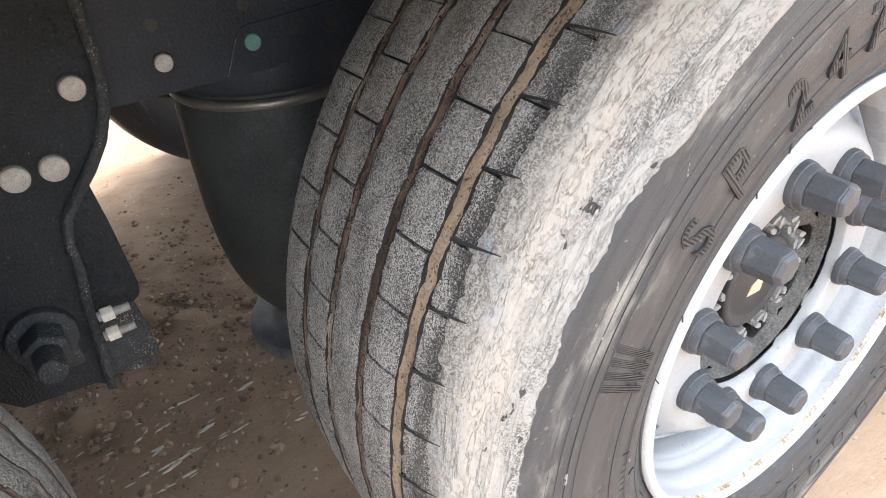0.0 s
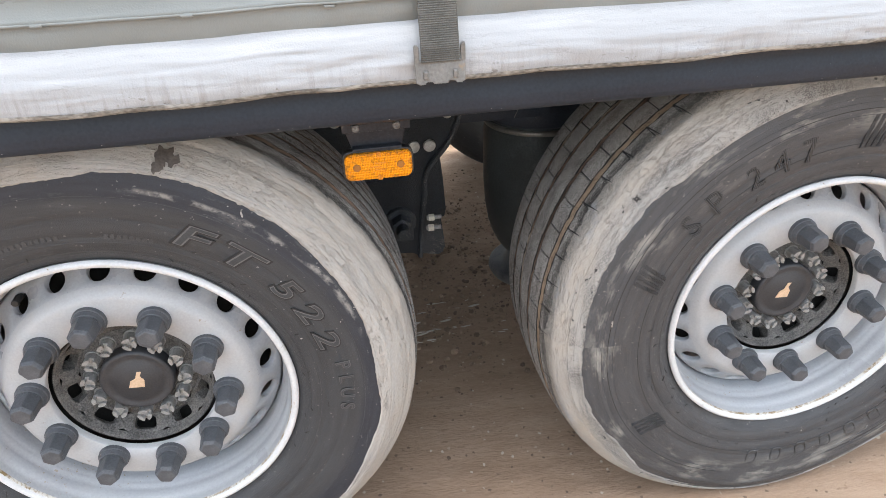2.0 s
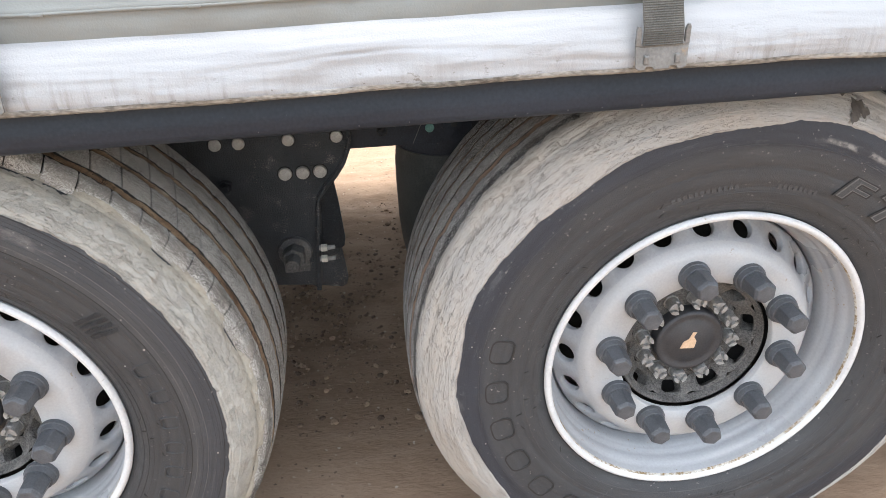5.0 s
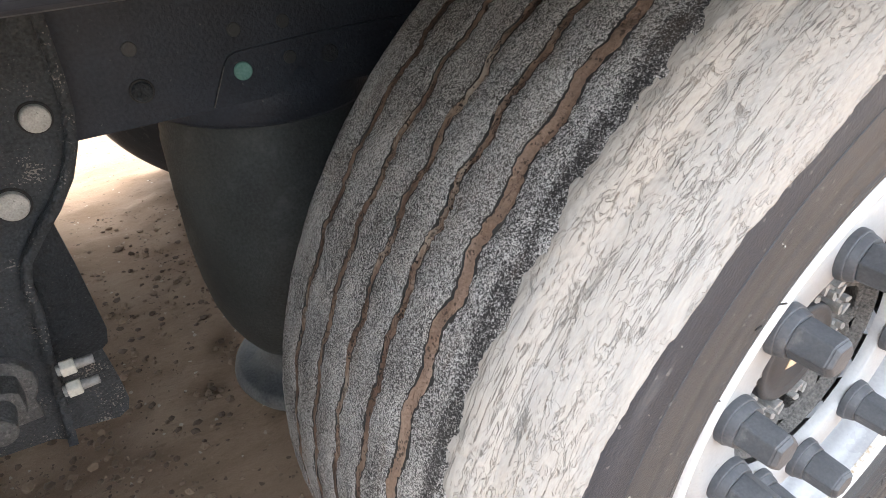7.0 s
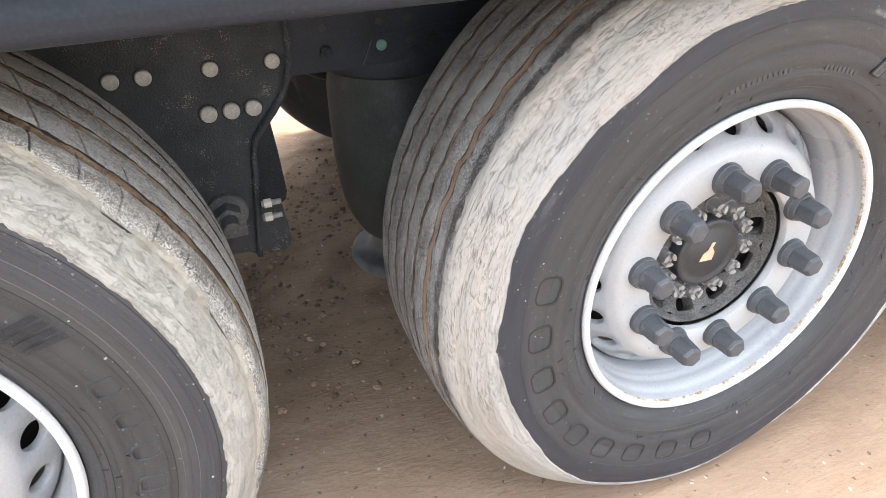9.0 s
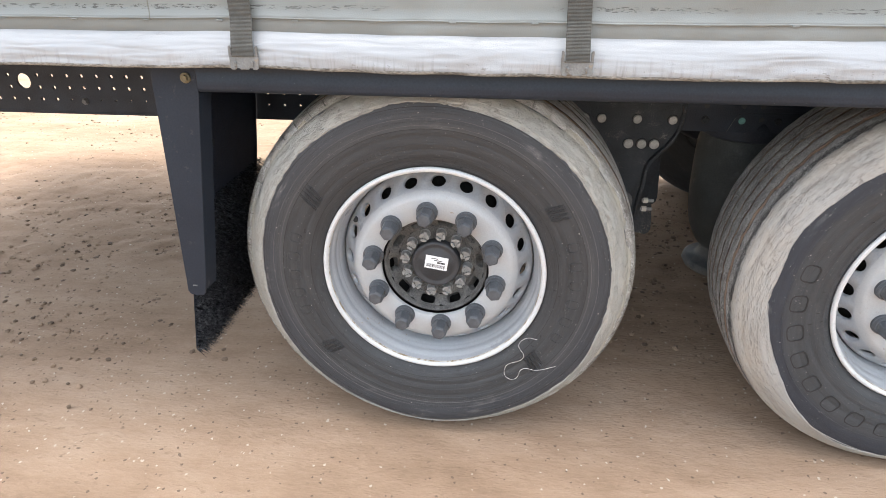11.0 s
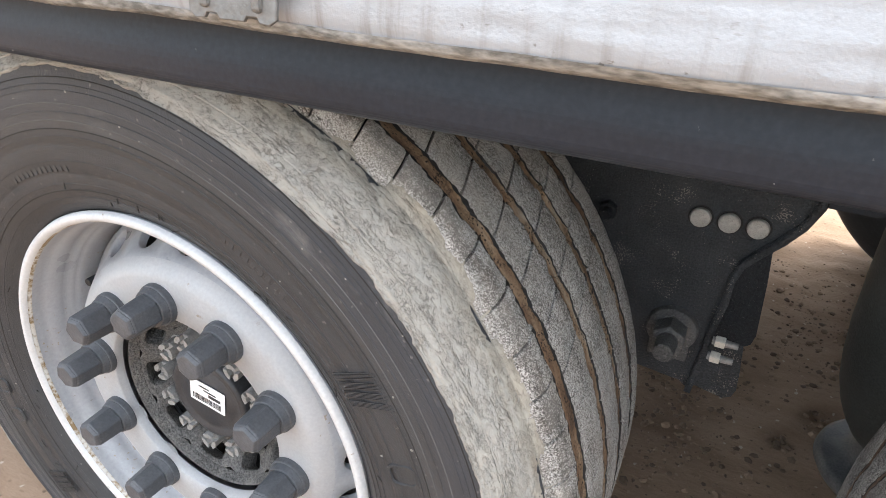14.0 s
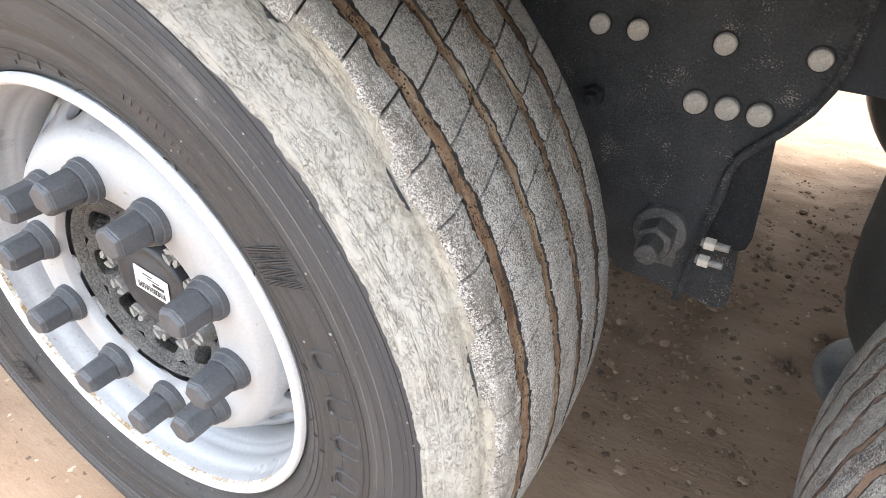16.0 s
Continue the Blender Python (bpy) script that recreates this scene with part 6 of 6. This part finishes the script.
def hanger(cx):
    """Suspension bracket: outer cheek plate, curved flange, inner cheek, foot bracket, bolts."""
    root = empty("suspension_hanger", (cx, 0.49, 0.65), "dirty black steel suspension hanger with pale bolt heads", "bracket", "suspension hangers")
    # origin: the bolt row's outline, relative to the axle centre
    bm = bmesh.new()
    curve = [(-0.62, 0.38), (-0.62, 0.22), (-0.622, 0.19), (-0.628, 0.16), (-0.641, 0.13), (-0.6604, 0.103), (-0.6815, 0.08), (-0.7025, 0.054), (-0.7113, 0.024), (-0.712, -0.012), (-0.719, -0.055), (-0.724, -0.1), (-0.728, -0.14), (-0.734, -0.188)]
    out = [(-1.040, 0.38)] + curve + [(-0.745, -0.180), (-0.825, -0.172), (-0.860, -0.130), (-0.922, 0.0), (-0.946, 0.04), (-1.000, 0.125), (-1.040, 0.18)]
    plate(bm, out, 0.0, 0.012, 0.0)
    part("cheek_plate", bm, M_HANGER if cx else M_HANGER_DUSTY, root, "black outer cheek plate spattered with dust", m=pose(0, 0, 0))
    # curved flange along the trailing edge
    v, faces = [], []
    pts = np.array(curve)
    d = np.gradient(pts, axis=0)
    d /= np.hypot(*d.T)[:, None]
    nrm = np.stack([-d[:, 1], d[:, 0]], 1)
    for (px, pz), (nx, nz) in zip(pts, nrm):
        for y, o in ((-0.014, 0.0), (-0.014, 0.010), (0.03, 0.010), (0.03, 0.0)):
            v.append((px + nx * o, y, pz + nz * o))
    for j in range(len(pts) - 1):
        for i in range(4):
            k = (i + 1) % 4
            faces.append((j * 4 + i, j * 4 + k, j * 4 + 4 + k, j * 4 + 4 + i))
    faces += [(0, 1, 2, 3), (len(v) - 1, len(v) - 2, len(v) - 3, len(v) - 4)]
    put("curved_flange", mesh_from("curved_flange", v, faces, [M_HANGER_DUSTY]), root, "curved black steel edge strip")
    bm = bmesh.new()
    plate(bm, [(-0.684, 0.105), (-0.665, 0.085), (-0.659, 0.02), (-0.654, -0.070), (-0.658, -0.088), (-0.666, -0.094), (-0.735, -0.096), (-0.735, 0.03), (-0.69, 0.05)], 0.014, 0.022, 0.0)
    part("inner_cheek", bm, M_HANGER, root)
    bm = bmesh.new()
    plate(bm, [(-0.735, -0.060), (-0.668, -0.085), (-0.661, -0.150), (-0.659, -0.185), (-0.664, -0.200), (-0.676, -0.207), (-0.735, -0.196)], 0.024, 0.030, 0.0)
    part("foot_bracket", bm, M_HANGER_DUSTY, root, "small black foot bracket")
    for k, z in enumerate((-0.060, -0.088)):
        bm = bmesh.new()
        prism(bm, 6, 0.0095, 0.0095, 0.0, -0.014, bevel=0.0012)
        bmesh.ops.transform(bm, matrix=Matrix.Rotation(radians(90), 4, "Z"), verts=bm.verts)
        nut = part("adjusting_nut", bm, M_NUT, root, "cream zinc nut on a stud", m=pose(-0.707 - 0.002 * k, -0.045, z))
        bm = bmesh.new()
        prism(bm, 12, 0.0062, 0.0052, 0.004, -0.032, bevel=0.001)
        bmesh.ops.transform(bm, matrix=Matrix.Rotation(radians(90), 4, "Z"), verts=bm.verts)
        part("stud", bm, M_BOLT, nut, "grey stud end")
    # pivot bolt with its washer
    bm = bmesh.new()
    prism(bm, 24, 0.040, 0.038, 0.0, -0.012, bevel=0.002)
    box(bm, (0.060, 0.012, 0.045), (0.0, -0.005, -0.030), 0.003)
    part("pivot_washer", bm, M_HANGER_DUSTY if cx else M_PIVOT, root, "dirty round washer plate", m=pose(-0.772, 0, -0.084))
    bm = bmesh.new()
    prism(bm, 6, 0.027, 0.027, -0.011, -0.045, bevel=0.002)
    prism(bm, 18, 0.0165, 0.0155, -0.044, -0.080, bevel=0.002)
    part("pivot_bolt", bm, M_HANGER_DUSTY if cx else M_PIVOT, root, "big dirty hexagon pivot bolt", m=pose(-0.772, 0, -0.084))
    for x in (-0.767, -0.728, -0.690):
        stud(root, x, 0.109, 0.0155, M_STUD, label="round dusty pale bolt head", y=-0.010)
    for x in (-0.905, -0.855, -0.749, -0.645):
        stud(root, x, 0.186, 0.0140, M_STUD, label="round dusty pale bolt head", y=-0.010)
    bm = bmesh.new()
    prism(bm, 6, 0.015, 0.015, 0.0, -0.014, bevel=0.0015)
    prism(bm, 14, 0.009, 0.008, -0.013, -0.030, bevel=0.001)
    part("hexagon_bolt", bm, M_HANGER, root, "dirty hexagon bolt", m=pose(-0.898, 0, 0.092))
    return root


hanger(0.0)
hanger(1.322)

def far_hanger(cx):
    """Plain dark bracket of the far side, hanging from the floor."""
    bm = bmesh.new()
    plate(bm, [(-1.040, 0.41), (-0.627, 0.41), (-0.627, 0.20), (-0.665, 0.103), (-0.700, 0.024), (-0.719, -0.055), (-0.734, -0.188), (-0.825, -0.172), (-0.860, -0.130), (-0.946, 0.04), (-1.040, 0.18)], 0.0, 0.012, 0.0)
    ob = part("far_suspension_hanger", bm, M_CHASSIS, m=pose(cx, 1.60, 0.65))
    tagged(ob, "plain black suspension bracket on the far side", "bracket", "far brackets")


far_hanger(0.0)
far_hanger(1.322)


def frame_gusset(cx):
    """A deeper plate welded under the beam above each air spring, with bolts."""
    root = empty("spring_mount_plate", (cx, 0.512, 0.86), "black mounting plate with painted bolts above an air spring", "plate", "spring mounts")
    bm = bmesh.new()
    plate(bm, [(-0.660, 0.20), (-0.660, -0.062), (-0.30, -0.064), (0.20, -0.070), (0.20, 0.20)], 0.0, 0.010, 0.0)
    part("plate", bm, M_CHASSIS, root)
    for dx, mat, lab in ((-0.545, M_STUD if cx else M_HANGER, "dusty bolt head"), (-0.439, M_TEAL, "teal painted bolt head"), (-0.335, M_HANGER, "dull bolt head")):
        stud(root, dx, -0.027, 0.0110, mat, label=lab, y=-0.010, h=0.005)
    # raised black discs paint the dark of small holes in the plate
    for dx, dy, dz in ((-0.546, 0.0, 0.016), (-0.440, 0.0, 0.017), (-0.385, 0.0, 0.017), (-0.384, -0.0026, -0.022)):
        bm = bmesh.new()
        prism(bm, 16, 0.0075, 0.0075, 0.0, -0.002, bevel=0.0006)
        prism(bm, 16, 0.0055, 0.0055, -0.0015, -0.0026)
        part("hole_disc", bm, M_BLACK, root, m=pose(dx, dy, dz))
    bm = bmesh.new()
    plate(bm, [(-0.478, -0.060), (-0.458, -0.018), (-0.453, -0.010), (-0.444, -0.006), (-0.34, -0.001), (0.16, -0.001), (0.16, -0.062)], -0.0026, 0.0, 0.0)
    part("doubler_plate", bm, M_CHASSIS, root, "thin black doubler plate with a slanted end")
    # thin pale strip that paints the glint on the plate's slanted edge
    bm = bmesh.new()
    box(bm, (0.0010, 0.0010, 0.046), (0, 0, 0), m=Matrix.Rotation(radians(25), 4, "Y"))
    part("edge_glint", bm, M_PIVOT, root, "grey strip painting the glint along the slanted end", m=pose(-0.4682, -0.0032, -0.039))
    return root


frame_gusset(0.0)
frame_gusset(1.322)


def air_spring(cx, ring):
    root = empty("air_spring", (cx - 0.374, 0.652, 0.0), "dusty black rubber air spring on a plastic piston", "air spring", "air springs")

    def turned(name, prof, mat, label, n=64):
        a = np.arange(n) * 2 * math.pi / n
        v = [(r * math.cos(t), r * math.sin(t), z) for z, r in prof for t in a]
        put(name, mesh_from(name, v, grid_faces(len(prof), n, True), [mat]), root, label)

    turned("top_plate", [(0.835, 0.001), (0.835, 0.142), (0.790, 0.145), (0.768, 0.147), (0.762, 0.143), (0.762, 0.001)], M_CHASSIS, "black top plate")
    turned("bellows", [(0.765, 0.1390), (0.758, 0.1395), (0.754, 0.1380), (0.746, 0.1410), (0.741, 0.1400), (0.733, 0.1425), (0.728, 0.1415), (0.720, 0.1445), (0.640, 0.146), (0.630, 0.1455), (0.560, 0.1450), (0.500, 0.1405), (0.455, 0.1335), (0.420, 0.123), (0.392, 0.110), (0.372, 0.098), (0.362, 0.088), (0.366, 0.079)], M_BAG, "smooth black rubber bellows")
    turned("piston", [(0.40, 0.075), (0.350, 0.078), (0.322, 0.082), (0.313, 0.098), (0.310, 0.120), (0.304, 0.129), (0.292, 0.132), (0.279, 0.125), (0.268, 0.100), (0.263, 0.060), (0.262, 0.001)], M_PISTON, "grey-black piston foot")
    if ring:
        turned("clamp_ring", [(0.756, 0.139), (0.754, 0.1455), (0.746, 0.147), (0.742, 0.1435)], M_STEEL, "bright steel clamp ring")
    return root


air_spring(0.0, False)
air_spring(1.322, True)


def axle(cx, cz):
    root = empty("axle", (cx, 0.0, cz), "black axle beam with trailing arm", "axle", "axles")
    bm = bmesh.new()
    prism(bm, 28, 0.063, 0.063, 0.28, 2.10)
    part("axle_tube", bm, M_CHASSIS, root)
    bm = bmesh.new()
    box(bm, (0.50, 0.09, 0.075), (-0.12, 0.645, -0.300), 0.01)
    box(bm, (0.16, 0.10, 0.26), (0.04, 0.645, -0.15), 0.01)
    part("trailing_arm", bm, M_CHASSIS, root)


for w in WHEELS.values():
    axle(w[0], w[2])


def air_tank(cx):
    root = empty("air_tank", (cx - 0.42, 1.17, 0.795), "dark steel air tank slung under the floor", "air tank", "air tanks")
    prof = [(-0.30, 0.001), (-0.298, 0.05), (-0.285, 0.09), (-0.26, 0.142), (-0.22, 0.157), (0.22, 0.157), (0.26, 0.142), (0.30, 0.001)]
    lathe("tank_shell", prof, M_CHASSIS, root, n=48)
    bm = bmesh.new()
    box(bm, (0.04, 0.05, 0.32), (0, -0.15, 0.30))
    box(bm, (0.04, 0.05, 0.32), (0, 0.15, 0.30))
    part("tank_bracket", bm, M_CHASSIS, root)


air_tank(0.0)
air_tank(1.322)


def rounded(w, h, r, n=5):
    """Outline of a rectangle with round corners, centred."""
    out = []
    for cx, cz, a0 in ((w / 2 - r, h / 2 - r, 0), (-w / 2 + r, h / 2 - r, 90), (-w / 2 + r, -h / 2 + r, 180), (w / 2 - r, -h / 2 + r, 270)):
        for k in range(n + 1):
            a = radians(a0 + 90 * k / n)
            out.append((cx + r * math.cos(a), cz + r * math.sin(a)))
    return out


def marker_lamp(at, label):
    root = empty("marker_lamp", at, label, "marker lamp", "side marker lamps")
    bm = bmesh.new()
    plate(bm, rounded(0.1085, 0.0485, 0.012), 0.012, -0.002, 0.002)
    part("housing", bm, M_BLACK, root, "black lamp housing with a raised rim")
    bm = bmesh.new()
    plate(bm, rounded(0.103, 0.043, 0.011), 0.002, -0.009, 0.0022)
    lens = part("lens", bm, M_ORANGE, root, "orange reflector lens")
    for z in (-0.0175, 0.0175):
        for k in range(30):
            if abs(k - 14.5) < 3:
                continue
            bm = bmesh.new()
            box(bm, (0.0016, 0.0012, 0.005), (-0.044 + 0.0030 * k, -0.0092, z), 0.0003)
            part("lens_rib", bm, M_ORANGE, lens)
    for s in (-1, 1):
        bm = bmesh.new()
        prism(bm, 16, 0.0062, 0.0056, -0.0085, -0.0104, bevel=0.0004)
        part("bulb_spot", bm, M_ORANGE_DARK, lens, m=pose(0.0335 * s, 0, 0))
    bm = bmesh.new()
    prism(bm, 18, 0.0125, 0.0115, -0.0085, -0.0102, bevel=0.0006)
    part("centre_boss", bm, M_ORANGE, lens, "round lamp centre")
    for size, c in (((0.016, 0.0014, 0.0022), (0.003, -0.0106, 0.005)), ((0.012, 0.0014, 0.0022), (-0.004, -0.0106, 0.0)), ((0.015, 0.0014, 0.0022), (0.002, -0.0106, -0.005)), ((0.007, 0.003, 0.008), (0.001, -0.0086, 0.0185)), ((0.007, 0.003, 0.008), (0.001, -0.0086, -0.0185))):
        bm = bmesh.new()
        box(bm, size, c, 0.0005)
        part("dirt_bar", bm, M_ORANGE_DIRTY, lens, "grimy raised bar")
    # bracket: a folded sheet with a lip, hung from two bolts
    bm = bmesh.new()
    plate(bm, [(-0.036, 0.020), (-0.046, 0.055), (-0.050, 0.060), (-0.050, 0.074), (0.050, 0.074), (0.050, 0.060), (0.046, 0.055), (0.038, 0.020)], 0.006, 0.010, 0.0008)
    bracket = part("bracket", bm, M_BRACKET, root, "bent dark steel bracket")
    for name, size, c in (("fold", (0.100, 0.030, 0.004), (0, -0.008, 0.074)), ("lip", (0.100, 0.004, 0.014), (0, -0.022, 0.068)), ("lower_fold", (0.074, 0.016, 0.004), (0, -0.001, 0.028))):
        bm = bmesh.new()
        box(bm, size, c, 0.0012)
        part(name, bm, M_BRACKET, bracket)
    for s in (-1, 1):
        bm = bmesh.new()
        prism(bm, 14, 0.006, 0.0055, -0.0235, -0.0275, centre=(0.030 * s, 0.0, 0.068), bevel=0.0006)
        box(bm, (0.008, 0.006, 0.022), (0.030 * s, -0.006, 0.087), 0.001)
        part("bolt", bm, M_PIVOT, bracket, "dull steel bolt")
    return root


marker_lamp((0.482, -0.030, 0.941), "orange side marker lamp hung below the rail")
marker_lamp((-2.822, 0.376, 0.947), "orange side marker lamp on the perforated beam")


def post():
    root = empty("mudguard_post", (-1.885, -0.100, 1.05), "slate-grey tapered steel post with one bolt", "post")
    bm = bmesh.new()
    # front face with a folded edge and a rounded foot
    plate(bm, [(-0.058, 0.050), (0.050, 0.050), (0.050, -0.030), (0.045, -0.060), (-0.018, -0.520), (-0.026, -0.560), (-0.036, -0.568), (-0.066, -0.566), (-0.074, -0.556)], 0.0, 0.005, 0.0012)
    part("face", bm, M_POST, root, "tapered slate-grey face plate")
    bm = bmesh.new()
    a = [(0.050, 0.050), (0.050, -0.030), (0.045, -0.060), (-0.018, -0.520), (-0.024, -0.550)]
    v, faces = [], []
    for x, z in a:
        v += [(x - 0.006, 0.004, z), (x, 0.004, z), (x + 0.004, 0.055, z), (x - 0.002, 0.055, z)]
    for j in range(len(a) - 1):
        for i in range(4):
            k = (i + 1) % 4
            faces.append((j * 4 + i, j * 4 + k, j * 4 + 4 + k, j * 4 + 4 + i))
    put("folded_edge", mesh_from("folded_edge", v, faces, [M_POST], smooth=False), root)
    bm.free()
    bm = bmesh.new()
    prism(bm, 20, 0.0125, 0.012, 0.0, -0.006, bevel=0.001)
    prism(bm, 6, 0.008, 0.008, -0.005, -0.012, bevel=0.001)
    part("bolt", bm, M_GOLD, root, "yellow zinc bolt with washer", m=pose(0.026, 0, 0.012))
    bm = bmesh.new()
    box(bm, (0.012, 0.004, 0.003), (-0.050, -0.002, -0.536), 0.001)
    part("slot", bm, M_BUCKLE, root, "small worn slot")


post()


def flap():
    """Spray flap across the front of the wheel, with a brush of bristles along its foot."""
    root = empty("spray_flap", (-1.895, 0.0, 1.03), "black plastic spray flap with bristle fringe", "mud flap")
    bm = bmesh.new()

    def at(y, z):
        return (-0.085 * min(1.0, -z / 0.74) ** 1.2 if z < 0 else 0.0, y, z)
    ys, zs = np.linspace(-0.085, 0.386, 13), np.linspace(0.06, -0.55, 18)
    vs = [[bm.verts.new(at(y, z)) for y in ys] for z in zs]
    for j in range(len(zs) - 1):
        for i in range(len(ys) - 1):
            bm.faces.new((vs[j][i], vs[j][i + 1], vs[j + 1][i + 1], vs[j + 1][i]))
    bmesh.ops.solidify(bm, geom=bm.faces[:], thickness=0.006)
    part("sheet", bm, M_FLAP, root, "matt black plastic sheet", smooth=True)
    rnd = random.Random(8)
    verts, faces = [], []
    for k in range(9000):
        y = rnd.uniform(-0.085, 0.395)
        z = -0.74 + (rnd.random() ** 1.4) * 0.42
        x0, _, _ = at(y, z)
        bend = Vector((rnd.uniform(0.018, 0.042), rnd.uniform(-0.012, 0.012), rnd.uniform(-0.026, 0.004)))
        w = 0.0019
        o = len(verts)
        verts += [(x0 + 0.002, y - w, z), (x0 + 0.002, y + w, z), (x0 + bend.x, y + bend.y, z + bend.z)]
        faces.append((o, o + 1, o + 2))
    bm = bmesh.new()
    put("bristles", mesh_from("bristles", verts, faces, [M_BRUSH], smooth=False), root, "dense short black bristles")["kind"] = "stuff"
    bm.free()
    bm = bmesh.new()
    vs = [[bm.verts.new(at(y, z)) for y in ys] for z in np.linspace(-0.54, -0.735, 6)]
    for j in range(5):
        for i in range(len(ys) - 1):
            bm.faces.new((vs[j][i], vs[j][i + 1], vs[j + 1][i + 1], vs[j + 1][i]))
    bmesh.ops.solidify(bm, geom=bm.faces[:], thickness=0.008)
    part("fringe_back", bm, M_FLAP, root)
    for z in (-0.07, -0.16):
        bm = bmesh.new()
        prism(bm, 18, 0.016, 0.015, 0.0, -0.004, bevel=0.001)
        prism(bm, 6, 0.009, 0.009, -0.003, -0.010, bevel=0.001)
        bmesh.ops.transform(bm, matrix=Matrix.Rotation(radians(90), 4, "Z"), verts=bm.verts)
        part("flap_bolt", bm, M_HANGER, root, "dull round flap bolt", m=pose(0.006, 0.02, z))


flap()
